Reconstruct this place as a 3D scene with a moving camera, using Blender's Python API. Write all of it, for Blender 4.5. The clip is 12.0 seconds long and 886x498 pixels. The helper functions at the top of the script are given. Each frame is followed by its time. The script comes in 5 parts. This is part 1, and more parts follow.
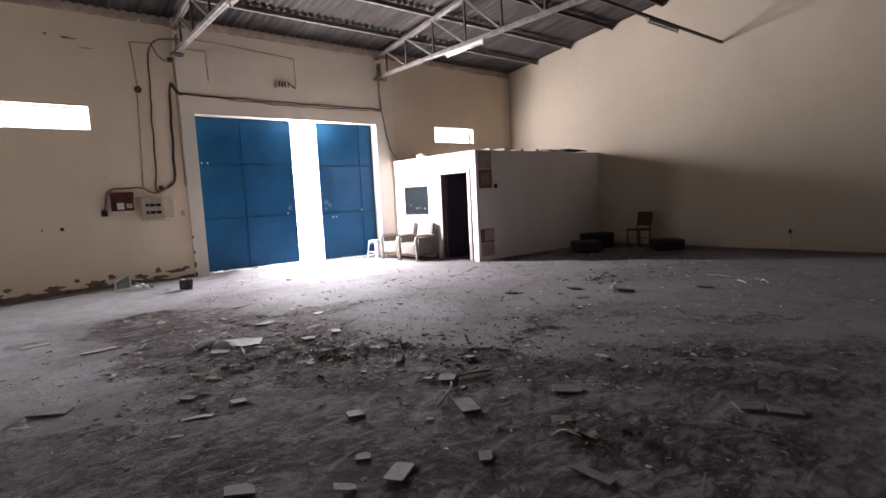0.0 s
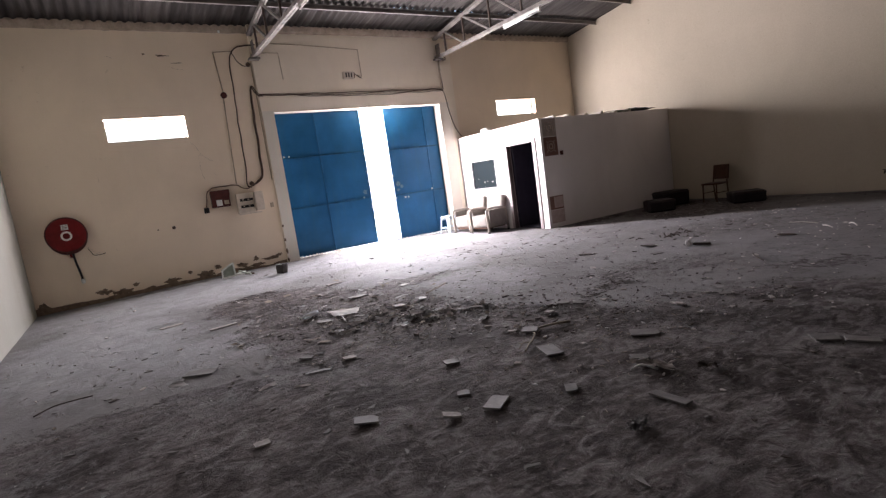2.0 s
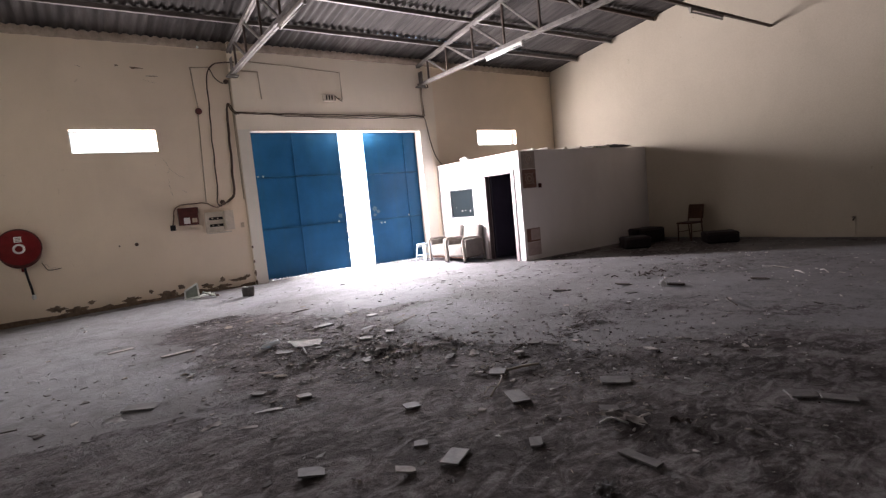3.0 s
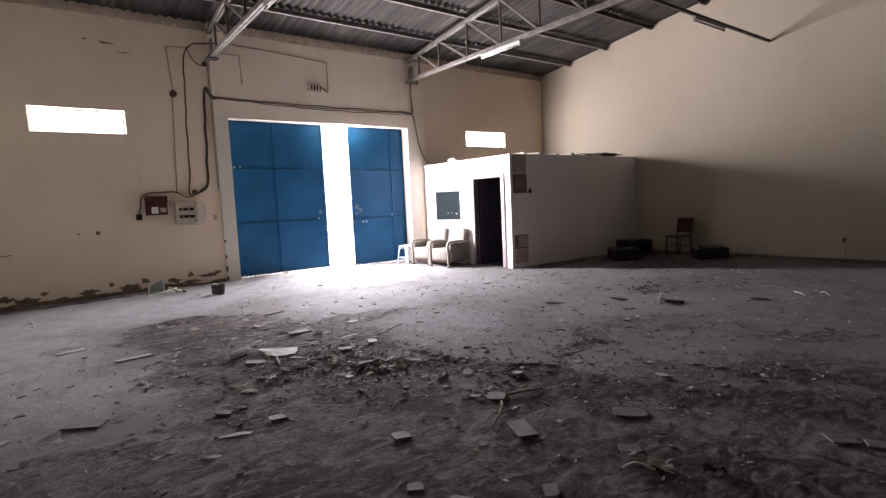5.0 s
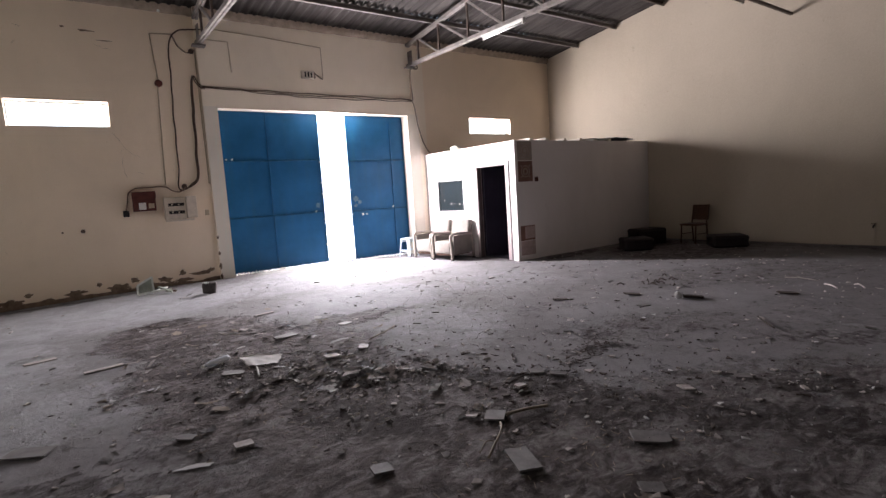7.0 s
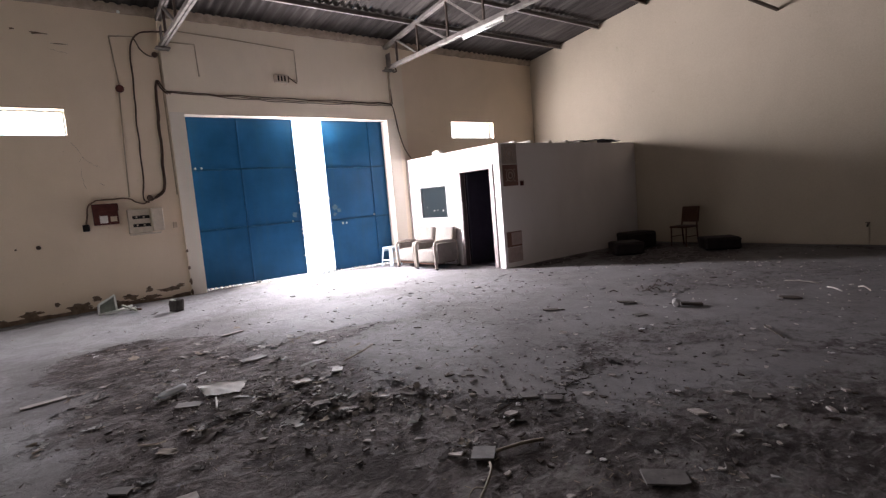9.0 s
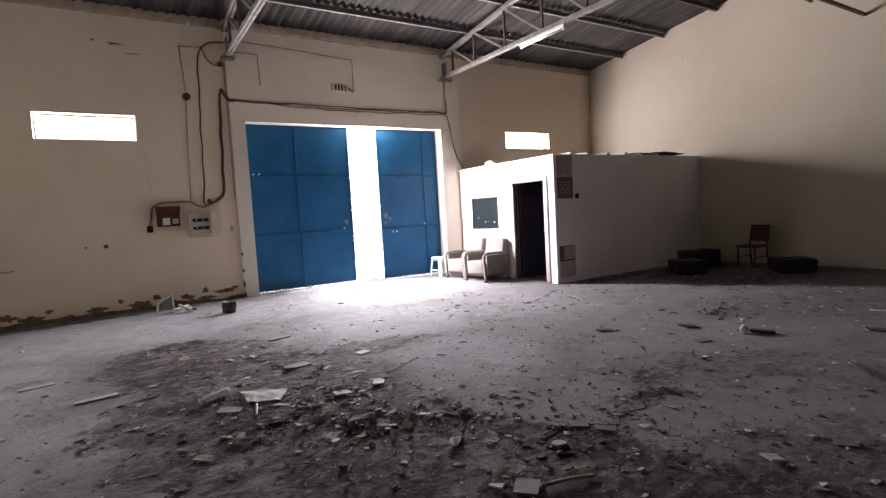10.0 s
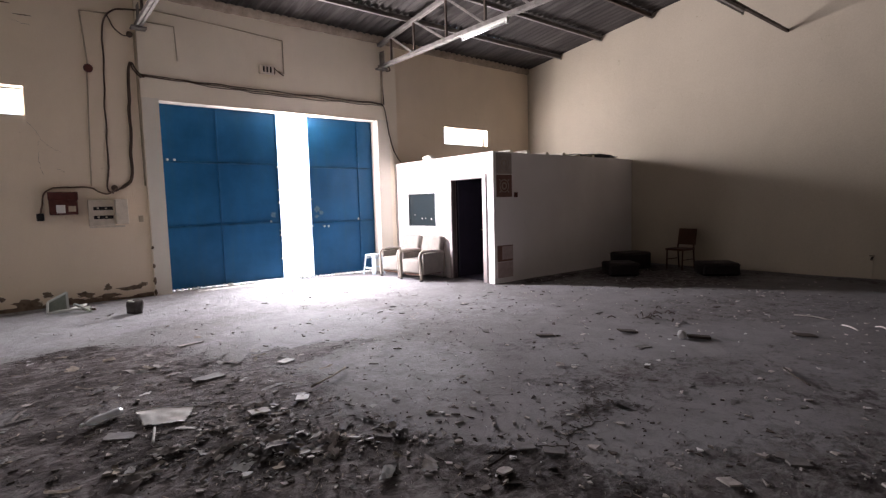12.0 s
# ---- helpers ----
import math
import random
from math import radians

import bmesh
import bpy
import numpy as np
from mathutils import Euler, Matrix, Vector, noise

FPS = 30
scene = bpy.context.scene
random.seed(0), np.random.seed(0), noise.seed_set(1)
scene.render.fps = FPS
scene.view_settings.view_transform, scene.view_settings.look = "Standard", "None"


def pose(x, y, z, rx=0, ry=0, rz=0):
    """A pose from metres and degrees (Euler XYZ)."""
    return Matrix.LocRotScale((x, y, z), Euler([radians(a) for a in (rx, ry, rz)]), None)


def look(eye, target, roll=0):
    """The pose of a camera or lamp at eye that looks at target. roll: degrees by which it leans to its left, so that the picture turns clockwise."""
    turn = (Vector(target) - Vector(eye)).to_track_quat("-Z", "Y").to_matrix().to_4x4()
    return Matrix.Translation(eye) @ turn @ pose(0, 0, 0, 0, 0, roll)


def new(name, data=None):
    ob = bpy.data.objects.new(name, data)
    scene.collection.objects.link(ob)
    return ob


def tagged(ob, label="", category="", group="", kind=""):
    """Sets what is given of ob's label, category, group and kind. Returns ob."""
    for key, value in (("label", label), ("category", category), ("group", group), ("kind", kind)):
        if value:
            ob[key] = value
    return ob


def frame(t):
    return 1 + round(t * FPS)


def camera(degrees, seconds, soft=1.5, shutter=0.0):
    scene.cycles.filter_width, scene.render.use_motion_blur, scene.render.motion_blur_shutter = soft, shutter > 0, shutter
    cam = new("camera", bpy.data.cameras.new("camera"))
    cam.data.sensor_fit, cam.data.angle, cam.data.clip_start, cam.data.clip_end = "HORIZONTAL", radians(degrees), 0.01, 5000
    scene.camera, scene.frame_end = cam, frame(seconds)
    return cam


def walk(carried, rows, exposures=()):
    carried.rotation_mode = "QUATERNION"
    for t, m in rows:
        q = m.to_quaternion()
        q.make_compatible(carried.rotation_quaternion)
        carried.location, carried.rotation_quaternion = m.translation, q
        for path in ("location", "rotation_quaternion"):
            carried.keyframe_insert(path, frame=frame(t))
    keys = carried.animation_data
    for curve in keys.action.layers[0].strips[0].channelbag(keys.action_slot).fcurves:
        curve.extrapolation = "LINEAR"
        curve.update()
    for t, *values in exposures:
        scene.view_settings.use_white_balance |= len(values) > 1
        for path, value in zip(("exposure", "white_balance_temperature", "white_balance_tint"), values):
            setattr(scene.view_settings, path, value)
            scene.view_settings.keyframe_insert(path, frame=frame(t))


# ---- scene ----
cam = camera(81.1, 12.0, 1.3, 0.3)
PATH = [
    (0, (0.139, 0.033, 1.549), (1.406, 1.568, 1.347), -2.9),
    (0.5, (-0.014, -0.098, 1.57), (1.15, 1.526, 1.495), -3.3),
    (1, (-0.224, -0.214, 1.55), (0.719, 1.544, 1.417), -5.1),
    (1.5, (-0.258, -0.287, 1.541), (0.752, 1.43, 1.365), -5.8),
    (2, (-0.205, -0.272, 1.506), (0.836, 1.415, 1.241), -8.1),
    (2.5, (-0.116, -0.22, 1.509), (0.928, 1.463, 1.237), -7.4),
    (2.7, (-0.06, -0.194, 1.527), (1.036, 1.467, 1.324), -6.4),
    (4.3, (0.102, 0.216, 1.578), (1.254, 1.846, 1.443), -3.4),
    (4.5, (0.095, 0.276, 1.57), (1.321, 1.852, 1.455), -3.4),
    (5, (0.15, 0.374, 1.572), (1.348, 1.966, 1.391), -2.7),
    (5.5, (0.309, 0.447, 1.577), (1.484, 2.064, 1.502), -3.0),
    (6, (0.47, 0.509, 1.56), (1.556, 2.181, 1.405), -3.2),
    (6.5, (0.549, 0.587, 1.562), (1.615, 2.258, 1.291), -3.6),
    (7, (0.594, 0.72, 1.578), (1.759, 2.331, 1.36), -3.7),
    (7.5, (0.605, 0.869, 1.585), (1.836, 2.442, 1.468), -3.7),
    (7.7, (0.628, 0.916, 1.571), (1.905, 2.445, 1.391), -3.1),
    (9.3, (0.972, 1.1, 1.555), (2.158, 2.699, 1.368), -5.2),
    (9.5, (0.986, 1.123, 1.568), (2.125, 2.761, 1.423), -4.5),
    (10, (1.058, 1.204, 1.561), (2.112, 2.898, 1.418), -3.3),
    (10.5, (1.136, 1.356, 1.58), (2.312, 2.958, 1.361), -1.7),
    (11, (1.22, 1.476, 1.588), (2.423, 3.063, 1.401), -1.2),
    (11.5, (1.252, 1.529, 1.578), (2.519, 3.07, 1.439), -1.1),
    (12, (1.28, 1.579, 1.576), (2.539, 3.124, 1.405), -1.6),
]
walk(cam, [(t, look(eye, target, roll)) for t, eye, target, roll in PATH],
     [(0.0, 3.20), (0.5, 3.10), (1.0, 3.13), (1.5, 3.20), (2.0, 3.34), (2.5, 3.35), (4.5, 3.20), (5.5, 3.16), (6.5, 3.21), (7.5, 3.11), (9.5, 3.05), (12.0, 3.04)])

# ---- light ----
world = bpy.data.worlds.new("world")
scene.world = world
world.use_nodes = True
wn = world.node_tree
sky = wn.nodes.new("ShaderNodeTexSky")
sky.sky_type = "NISHITA"
sky.sun_disc = False
sky.sun_elevation = radians(58)
sky.sun_rotation = radians(78)
wn.nodes["Background"].inputs["Strength"].default_value = 0.12
wn.links.new(sky.outputs[0], wn.nodes["Background"].inputs["Color"])

sun_data = bpy.data.lights.new("sun", "SUN")
sun_data.energy, sun_data.angle, sun_data.color = 5.0, radians(0.5), (1.0, 0.96, 0.9)
sun = new("sun", sun_data)
sun.matrix_world = look((0.52, 0.11, 0.85), (0, 0, 0))


def opening_light(name, x0, x1, z0, z1, y, power, target_y=-1, color=(1.0, 0.932, 0.985)):
    """Daylight of the sky in an opening of a wall along x; target_y -1: it shines towards -y."""
    d = bpy.data.lights.new(name, "AREA")
    d.shape, d.size, d.size_y, d.energy, d.color = "RECTANGLE", x1 - x0, z1 - z0, power, color
    o = new(name, d)
    c = Vector(((x0 + x1) / 2, y, (z0 + z1) / 2))
    o.matrix_world = look(c, c + Vector((0, target_y, 0)))
    return o


GATE_POWER, VENT_POWER = 142, 18
opening_light("gate_daylight", 5.89, 6.33, 0.9, 3.36, 12.34, GATE_POWER)
opening_light("vent_daylight", 0.0, 1.48, 3.16, 3.6, 12.16, VENT_POWER)
opening_light("vent_daylight", 10.03, 11.58, 3.16, 3.6, 12.16, VENT_POWER)

# ---- materials ----


def tree(name):
    m = bpy.data.materials.new(name)
    m.use_nodes = True
    n = m.node_tree
    n.nodes["Principled BSDF"].inputs["Specular IOR Level"].default_value = 0.2
    return m, n, n.nodes["Principled BSDF"]


def link(n, a, b):
    n.links.new(a, b)


def noise_tex(n, scale, detail=4.0, rough=0.6, vec=None, distortion=0.0):
    t = n.nodes.new("ShaderNodeTexNoise")
    t.inputs["Scale"].default_value, t.inputs["Detail"].default_value = scale, detail
    t.inputs["Roughness"].default_value, t.inputs["Distortion"].default_value = rough, distortion
    if vec is not None:
        link(n, vec, t.inputs["Vector"])
    return t.outputs["Fac"]


def ramp(n, fac, stops):
    r = n.nodes.new("ShaderNodeValToRGB")
    while len(r.color_ramp.elements) < len(stops):
        r.color_ramp.elements.new(0.5)
    for e, (p, c) in zip(r.color_ramp.elements, stops):
        e.position = p
        e.color = (*c, 1) if len(c) == 3 else c
    link(n, fac, r.inputs["Fac"])
    return r.outputs["Color"]


def mix(n, fac, a, b, mode="MIX"):
    x = n.nodes.new("ShaderNodeMix")
    x.data_type, x.blend_type = "RGBA", mode
    for sock, v in ((x.inputs[0], fac), (x.inputs[6], a), (x.inputs[7], b)):
        if isinstance(v, (int, float)):
            sock.default_value = v
        elif isinstance(v, tuple):
            sock.default_value = (*v, 1)
        else:
            link(n, v, sock)
    return x.outputs[2]


def math_node(n, op, a, b=0.5, clamp=False):
    x = n.nodes.new("ShaderNodeMath")
    x.operation, x.use_clamp = op, clamp
    for sock, v in ((x.inputs[0], a), (x.inputs[1], b)):
        if isinstance(v, (int, float)):
            sock.default_value = v
        else:
            link(n, v, sock)
    return x.outputs[0]


def coords(n, scale=(1, 1, 1)):
    c = n.nodes.new("ShaderNodeTexCoord").outputs["Object"]
    if scale == (1, 1, 1):
        return c
    m = n.nodes.new("ShaderNodeMapping")
    m.inputs["Scale"].default_value = scale
    link(n, c, m.inputs["Vector"])
    return m.outputs["Vector"]


def coords_turned(n, turn, scale):
    m = n.nodes.new("ShaderNodeMapping")
    m.inputs["Rotation"].default_value, m.inputs["Scale"].default_value = (0, 0, turn), scale
    link(n, n.nodes.new("ShaderNodeTexCoord").outputs["Object"], m.inputs["Vector"])
    return m.outputs["Vector"]


def bump(n, bsdf, height, strength=0.3, distance=0.01):
    b = n.nodes.new("ShaderNodeBump")
    b.inputs["Strength"].default_value, b.inputs["Distance"].default_value = strength, distance
    link(n, height, b.inputs["Height"])
    link(n, b.outputs[0], bsdf.inputs["Normal"])


def surface(name, base, dark=0.75, scale=3.0, fine=60.0, rough=0.7, metal=0.0, relief=0.2, stretch=(1, 1, 1), tint=None, vary=0.0, dist=0.004):
    """Plain painted, dusty or woven surface: broad stains, fine grain and relief."""
    m, n, p = tree(name)
    v = coords(n, stretch)
    broad, grain = noise_tex(n, scale, 5, 0.65, v), noise_tex(n, fine, 3, 0.6, v)
    low = tint or tuple(c * dark for c in base)
    col = ramp(n, broad, [(0.36, low), (0.6, base)])
    col = mix(n, 0.25, col, ramp(n, grain, [(0.3, tuple(c * 0.6 for c in base)), (0.7, tuple(min(1, c * 1.2) for c in base))]))
    if vary:
        r = n.nodes.new("ShaderNodeObjectInfo").outputs["Random"]
        k = math_node(n, "ADD", math_node(n, "MULTIPLY", r, vary), 1 - vary / 2)
        col = mix(n, 1.0, col, k, "MULTIPLY")
    link(n, col, p.inputs["Base Color"])
    link(n, math_node(n, "ADD", math_node(n, "MULTIPLY", grain, 0.25), rough - 0.12, True), p.inputs["Roughness"])
    p.inputs["Metallic"].default_value = metal
    if relief:
        bump(n, p, grain, relief, dist)
    return m


def wall_paint(name, base, stain, amount=0.45):
    """Old emulsion on render: cloudy patches, vertical runs, hairline scuffs, trowel relief."""
    m, n, p = tree(name)
    v = coords(n)
    cloud = noise_tex(n, 0.55, 6, 0.6, v, 0.6)
    runs = noise_tex(n, 1.0, 5, 0.65, coords(n, (0.9, 0.9, 0.25)))
    grain = noise_tex(n, 45, 4, 0.6, v)
    spots = noise_tex(n, 5.0, 6, 0.7, v, 1.2)
    col = ramp(n, cloud, [(0.3, tuple(c * 0.9 for c in base)), (0.65, base)])
    col = mix(n, ramp(n, runs, [(0.5, (0, 0, 0)), (0.78, (amount,) * 3)]), col, stain)
    col = mix(n, ramp(n, spots, [(0.66, (0, 0, 0)), (0.72, (0.55,) * 3)]), col, tuple(c * 0.8 for c in stain))
    col = mix(n, 0.12, col, grain, "OVERLAY")
    link(n, col, p.inputs["Base Color"])
    p.inputs["Roughness"].default_value = 0.75
    h = math_node(n, "ADD", grain, math_node(n, "MULTIPLY", noise_tex(n, 7, 5, 0.6, v), 2.0))
    bump(n, p, h, 0.35, 0.006)
    return m


def blot(n, vec, cx, cy, rx, ry, turn, soft=0.55):
    """An oval stain on the floor, its outline broken up by the distorted coordinates."""
    m = n.nodes.new("ShaderNodeMapping")
    m.vector_type = "TEXTURE"
    m.inputs["Location"].default_value = (cx, cy, 0)
    m.inputs["Rotation"].default_value = (0, 0, radians(turn))
    m.inputs["Scale"].default_value = (rx, ry, 1000)
    link(n, vec, m.inputs["Vector"])
    length = n.nodes.new("ShaderNodeVectorMath")
    length.operation = "LENGTH"
    link(n, m.outputs[0], length.inputs[0])
    r = n.nodes.new("ShaderNodeMapRange")
    r.interpolation_type = "SMOOTHSTEP"
    r.inputs["From Min"].default_value, r.inputs["From Max"].default_value = 1.15, soft
    link(n, length.outputs["Value"], r.inputs["Value"])
    return r.outputs[0]


# dark oil and soot stains, and corner shade: x, y, half length, half width, turn, weight
STAINS_AND_SHADE = [
    (1.55, 8.75, 0.62, 0.30, -14, 1.0), (1.35, 7.35, 0.50, 0.36, -20, 0.95), (1.8, 7.7, 0.7, 0.16, -30, 0.7), (0.1, 8.1, 0.45, 0.20, 0, 0.6),
    (2.45, 4.75, 0.70, 0.30, -25, 1.0), (2.0, 5.35, 0.75, 0.38, -30, 0.95), (1.6, 6.15, 0.60, 0.30, -20, 0.9), (2.85, 5.2, 0.4, 0.2, 20, 0.8),
    (3.15, 4.30, 0.45, 0.22, -30, 1.0), (3.42, 3.80, 0.75, 0.30, -58, 1.0), (3.72, 2.85, 0.90, 0.27, -72, 1.05), (3.2, 3.1, 0.7, 0.3, -55, 0.75),
    (4.57, 3.80, 0.36, 0.17, -25, 1.0), (5.0, 4.1, 0.35, 0.2, -20, 0.75), (2.3, 3.9, 0.8, 0.4, -35, 0.8), (1.1, 4.3, 0.7, 0.25, -35, 0.8),
    (1.3, 3.1, 0.7, 0.3, -35, 0.85), (1.9, 2.3, 0.8, 0.35, -40, 0.85), (0.35, 4.4, 0.7, 0.2, -35, 0.75), (-0.7, 3.7, 0.7, 0.2, 30, 0.8), (0.6, 2.5, 0.6, 0.25, -30, 0.75),
    (4.4, 1.6, 1.2, 0.35, -60, 0.95), (5.0, 1.9, 0.9, 0.25, -60, 0.8), (3.1, 1.5, 1.1, 0.4, -45, 0.8), (6.4, 2.3, 1.0, 0.25, -50, 0.6),
    (5.6, 5.3, 0.9, 0.35, -35, 0.5), (4.0, 6.75, 0.9, 0.18, 8, 0.6),
    # first three: brown soil deepened to paint the cabin's shade on the floor
    (9.8, 8.4, 1.5, 0.28, 2, 0.95), (11.9, 7.9, 1.5, 0.6, 0, 0.8), (12.9, 4.2, 0.3, 2.4, 0, 0.5), (0.6, 11.8, 2.4, 0.22, 0, 0.7),
]
# pale swept dust towards the gate, lightened further for the daylight falling there
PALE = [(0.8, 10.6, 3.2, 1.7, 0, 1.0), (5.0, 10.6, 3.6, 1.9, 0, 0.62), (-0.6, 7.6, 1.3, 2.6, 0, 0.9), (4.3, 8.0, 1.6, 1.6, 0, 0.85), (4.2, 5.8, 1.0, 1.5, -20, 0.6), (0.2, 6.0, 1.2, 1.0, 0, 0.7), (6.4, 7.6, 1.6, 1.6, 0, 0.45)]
# trodden brown dirt over wider ground; the blot at (11.6, 7.0) also paints corner shade
DIRT_AND_SHADE = [
    (1.75, 7.7, 1.35, 0.95, 115, 1.1), (2.05, 6.0, 1.3, 1.2, -20, 1.1), (2.1, 4.7, 1.3, 1.05, -30, 1.1), (2.5, 3.3, 1.5, 1.25, -40, 0.95), (1.5, 2.2, 3.2, 1.6, -30, 0.9),
    (4.6, 1.6, 2.6, 1.3, -40, 0.58), (7.6, 2.2, 3.0, 1.4, -35, 0.27), (9.4, 4.4, 2.4, 1.2, -35, 0.35), (11.6, 7.0, 2.0, 1.7, 0, 0.7), (-0.6, 4.2, 1.2, 0.6, -10, 0.55), (3.4, 6.9, 0.9, 0.35, 10, 0.6), (5.6, 3.9, 1.5, 0.6, -30, 0.36),
]


def floor_concrete():
    m, n, p = tree("dusty_concrete")
    v = coords(n)
    warp = n.nodes.new("ShaderNodeTexNoise")
    warp.inputs["Scale"].default_value, warp.inputs["Detail"].default_value = 3.4, 9
    warp.inputs["Roughness"].default_value = 0.68
    link(n, v, warp.inputs["Vector"])
    sub = n.nodes.new("ShaderNodeVectorMath")
    sub.operation = "MULTIPLY_ADD"
    link(n, warp.outputs["Color"], sub.inputs[0])
    sub.inputs[1].default_value, sub.inputs[2].default_value = (0.9, 0.9, 0), (-0.45, -0.45, 0)
    add = n.nodes.new("ShaderNodeVectorMath")
    link(n, v, add.inputs[0])
    link(n, sub.outputs[0], add.inputs[1])
    wv = add.outputs[0]
    cloud, mid = noise_tex(n, 0.5, 7, 0.62, v, 0.5), noise_tex(n, 2.6, 7, 0.7, v, 0.7)
    grain, grit = noise_tex(n, 28, 6, 0.72, v), noise_tex(n, 110, 3, 0.6, v)
    ragged = noise_tex(n, 4.5, 9, 0.74, v, 0.9)
    speck = noise_tex(n, 17, 6, 0.7, v, 0.4)
    rough_edge = math_node(n, "ADD", math_node(n, "MULTIPLY", math_node(n, "SUBTRACT", ragged, 0.5), 1.3), math_node(n, "MULTIPLY", math_node(n, "SUBTRACT", speck, 0.5), 0.9))
    # pale dust, swept thin in places
    col = ramp(n, cloud, [(0.3, (0.165, 0.153, 0.155)), (0.5, (0.195, 0.187, 0.192)), (0.7, (0.225, 0.22, 0.228))])
    col = mix(n, 0.36, col, ramp(n, mid, [(0.32, (0.085, 0.075, 0.075)), (0.46, (0.185, 0.176, 0.18)), (0.68, (0.28, 0.27, 0.275))]))

    def cover(spots, grow, soft):
        total = None
        for cx, cy, rx, ry, turn, w in spots:
            b = math_node(n, "MULTIPLY", blot(n, wv, cx, cy, rx * grow, ry * grow, turn, soft), w)
            total = b if total is None else math_node(n, "MAXIMUM", total, b)
        return math_node(n, "ADD", total, rough_edge)

    # pale dust, with part of the gate's pool of light in its colour
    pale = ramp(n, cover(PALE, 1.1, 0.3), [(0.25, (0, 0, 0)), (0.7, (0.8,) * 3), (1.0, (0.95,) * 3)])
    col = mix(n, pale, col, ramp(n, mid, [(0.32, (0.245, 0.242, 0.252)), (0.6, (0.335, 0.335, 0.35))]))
    dirt = ramp(n, cover(DIRT_AND_SHADE, 1.1, 0.5), [(0.28, (0, 0, 0)), (0.52, (0.7,) * 3), (0.9, (1.0,) * 3)])
    streak = noise_tex(n, 6.0, 7, 0.68, coords_turned(n, radians(-32), (0.7, 1.35, 1)), 1.2)
    blotch = noise_tex(n, 1.9, 8, 0.72, v, 1.1)
    soil = ramp(n, blotch, [(0.36, (0.043, 0.034, 0.033)), (0.50, (0.096, 0.081, 0.079)), (0.64, (0.172, 0.156, 0.154))])
    soil = mix(n, ramp(n, streak, [(0.50, (0, 0, 0)), (0.62, (0.8,) * 3)]), soil, (0.210, 0.194, 0.194))
    soil = mix(n, ramp(n, streak, [(0.37, (0.85,) * 3), (0.48, (0, 0, 0))]), soil, (0.034, 0.028, 0.027))
    col = mix(n, dirt, col, soil)
    # soot stains, together with the shade painted into the cabin corner
    soot = ramp(n, cover(STAINS_AND_SHADE, 1.1, 0.35), [(0.42, (0, 0, 0)), (0.62, (0.70,) * 3), (1.0, (1, 1, 1))])
    soot = math_node(n, "MULTIPLY", soot, ramp(n, streak, [(0.42, (0.97,) * 3), (0.60, (0.38,) * 3)]))
    col = mix(n, soot, col, (0.036, 0.029, 0.028))
    crumbs = ramp(n, grain, [(0.34, (0.5, 0.47, 0.46)), (0.5, (1, 1, 1)), (0.72, (1.0, 1.0, 1.0))])
    col = mix(n, 0.32, col, crumbs, "MULTIPLY")
    col = mix(n, ramp(n, grit, [(0.66, (0, 0, 0)), (0.74, (0.4,) * 3)]), col, (0.24, 0.23, 0.232))
    link(n, col, p.inputs["Base Color"])
    p.inputs["Roughness"].default_value = 0.95
    p.inputs["Specular IOR Level"].default_value = 0.06
    lumps = math_node(n, "MULTIPLY", noise_tex(n, 8, 6, 0.62, v, 0.8), math_node(n, "ADD", math_node(n, "MULTIPLY", dirt, 3.2), 0.4))
    h = math_node(n, "ADD", math_node(n, "ADD", math_node(n, "MULTIPLY", mid, 2.5), lumps), math_node(n, "ADD", grain, math_node(n, "MULTIPLY", grit, 0.35)))
    bump(n, p, h, 0.85, 0.0115)
    return m


def roof_sheet(name, tone):
    """Grey fibre-cement sheets, each of its own tone, with soot runs along the corrugation."""
    m, n, p = tree(name)
    isl = n.nodes.new("ShaderNodeNewGeometry").outputs["Random Per Island"]
    runs = noise_tex(n, 1.0, 6, 0.65, coords(n, (9, 0.6, 1)))
    blot_ = noise_tex(n, 1.2, 5, 0.6, coords(n))
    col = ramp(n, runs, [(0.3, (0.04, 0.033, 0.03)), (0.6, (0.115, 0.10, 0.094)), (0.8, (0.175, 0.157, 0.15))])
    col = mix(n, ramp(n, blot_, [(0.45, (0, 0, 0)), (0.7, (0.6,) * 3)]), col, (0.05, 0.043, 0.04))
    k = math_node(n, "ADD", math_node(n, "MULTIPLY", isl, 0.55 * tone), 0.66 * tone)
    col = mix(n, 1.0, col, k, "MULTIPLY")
    link(n, col, p.inputs["Base Color"])
    p.inputs["Roughness"].default_value = 0.85
    bump(n, p, noise_tex(n, 70, 3, 0.6, coords(n)), 0.25, 0.004)
    return m


def gate_blue():
    m, n, p = tree("blue_gate_paint")
    v = coords(n)
    big, runs = noise_tex(n, 1.4, 5, 0.6, v), noise_tex(n, 1.0, 5, 0.6, coords(n, (7, 7, 0.5)))
    chips = noise_tex(n, 16, 6, 0.7, v, 0.5)
    col = ramp(n, big, [(0.3, (0.010, 0.078, 0.185)), (0.7, (0.018, 0.116, 0.27))])
    col = mix(n, ramp(n, runs, [(0.5, (0, 0, 0)), (0.8, (0.4,) * 3)]), col, (0.03, 0.10, 0.17))
    col = mix(n, ramp(n, chips, [(0.72, (0, 0, 0)), (0.76, (0.8,) * 3)]), col, (0.16, 0.11, 0.09))
    link(n, col, p.inputs["Base Color"])
    p.inputs["Roughness"].default_value = 0.42
    bump(n, p, noise_tex(n, 1.7, 4, 0.55, v), 0.3, 0.03)
    return m


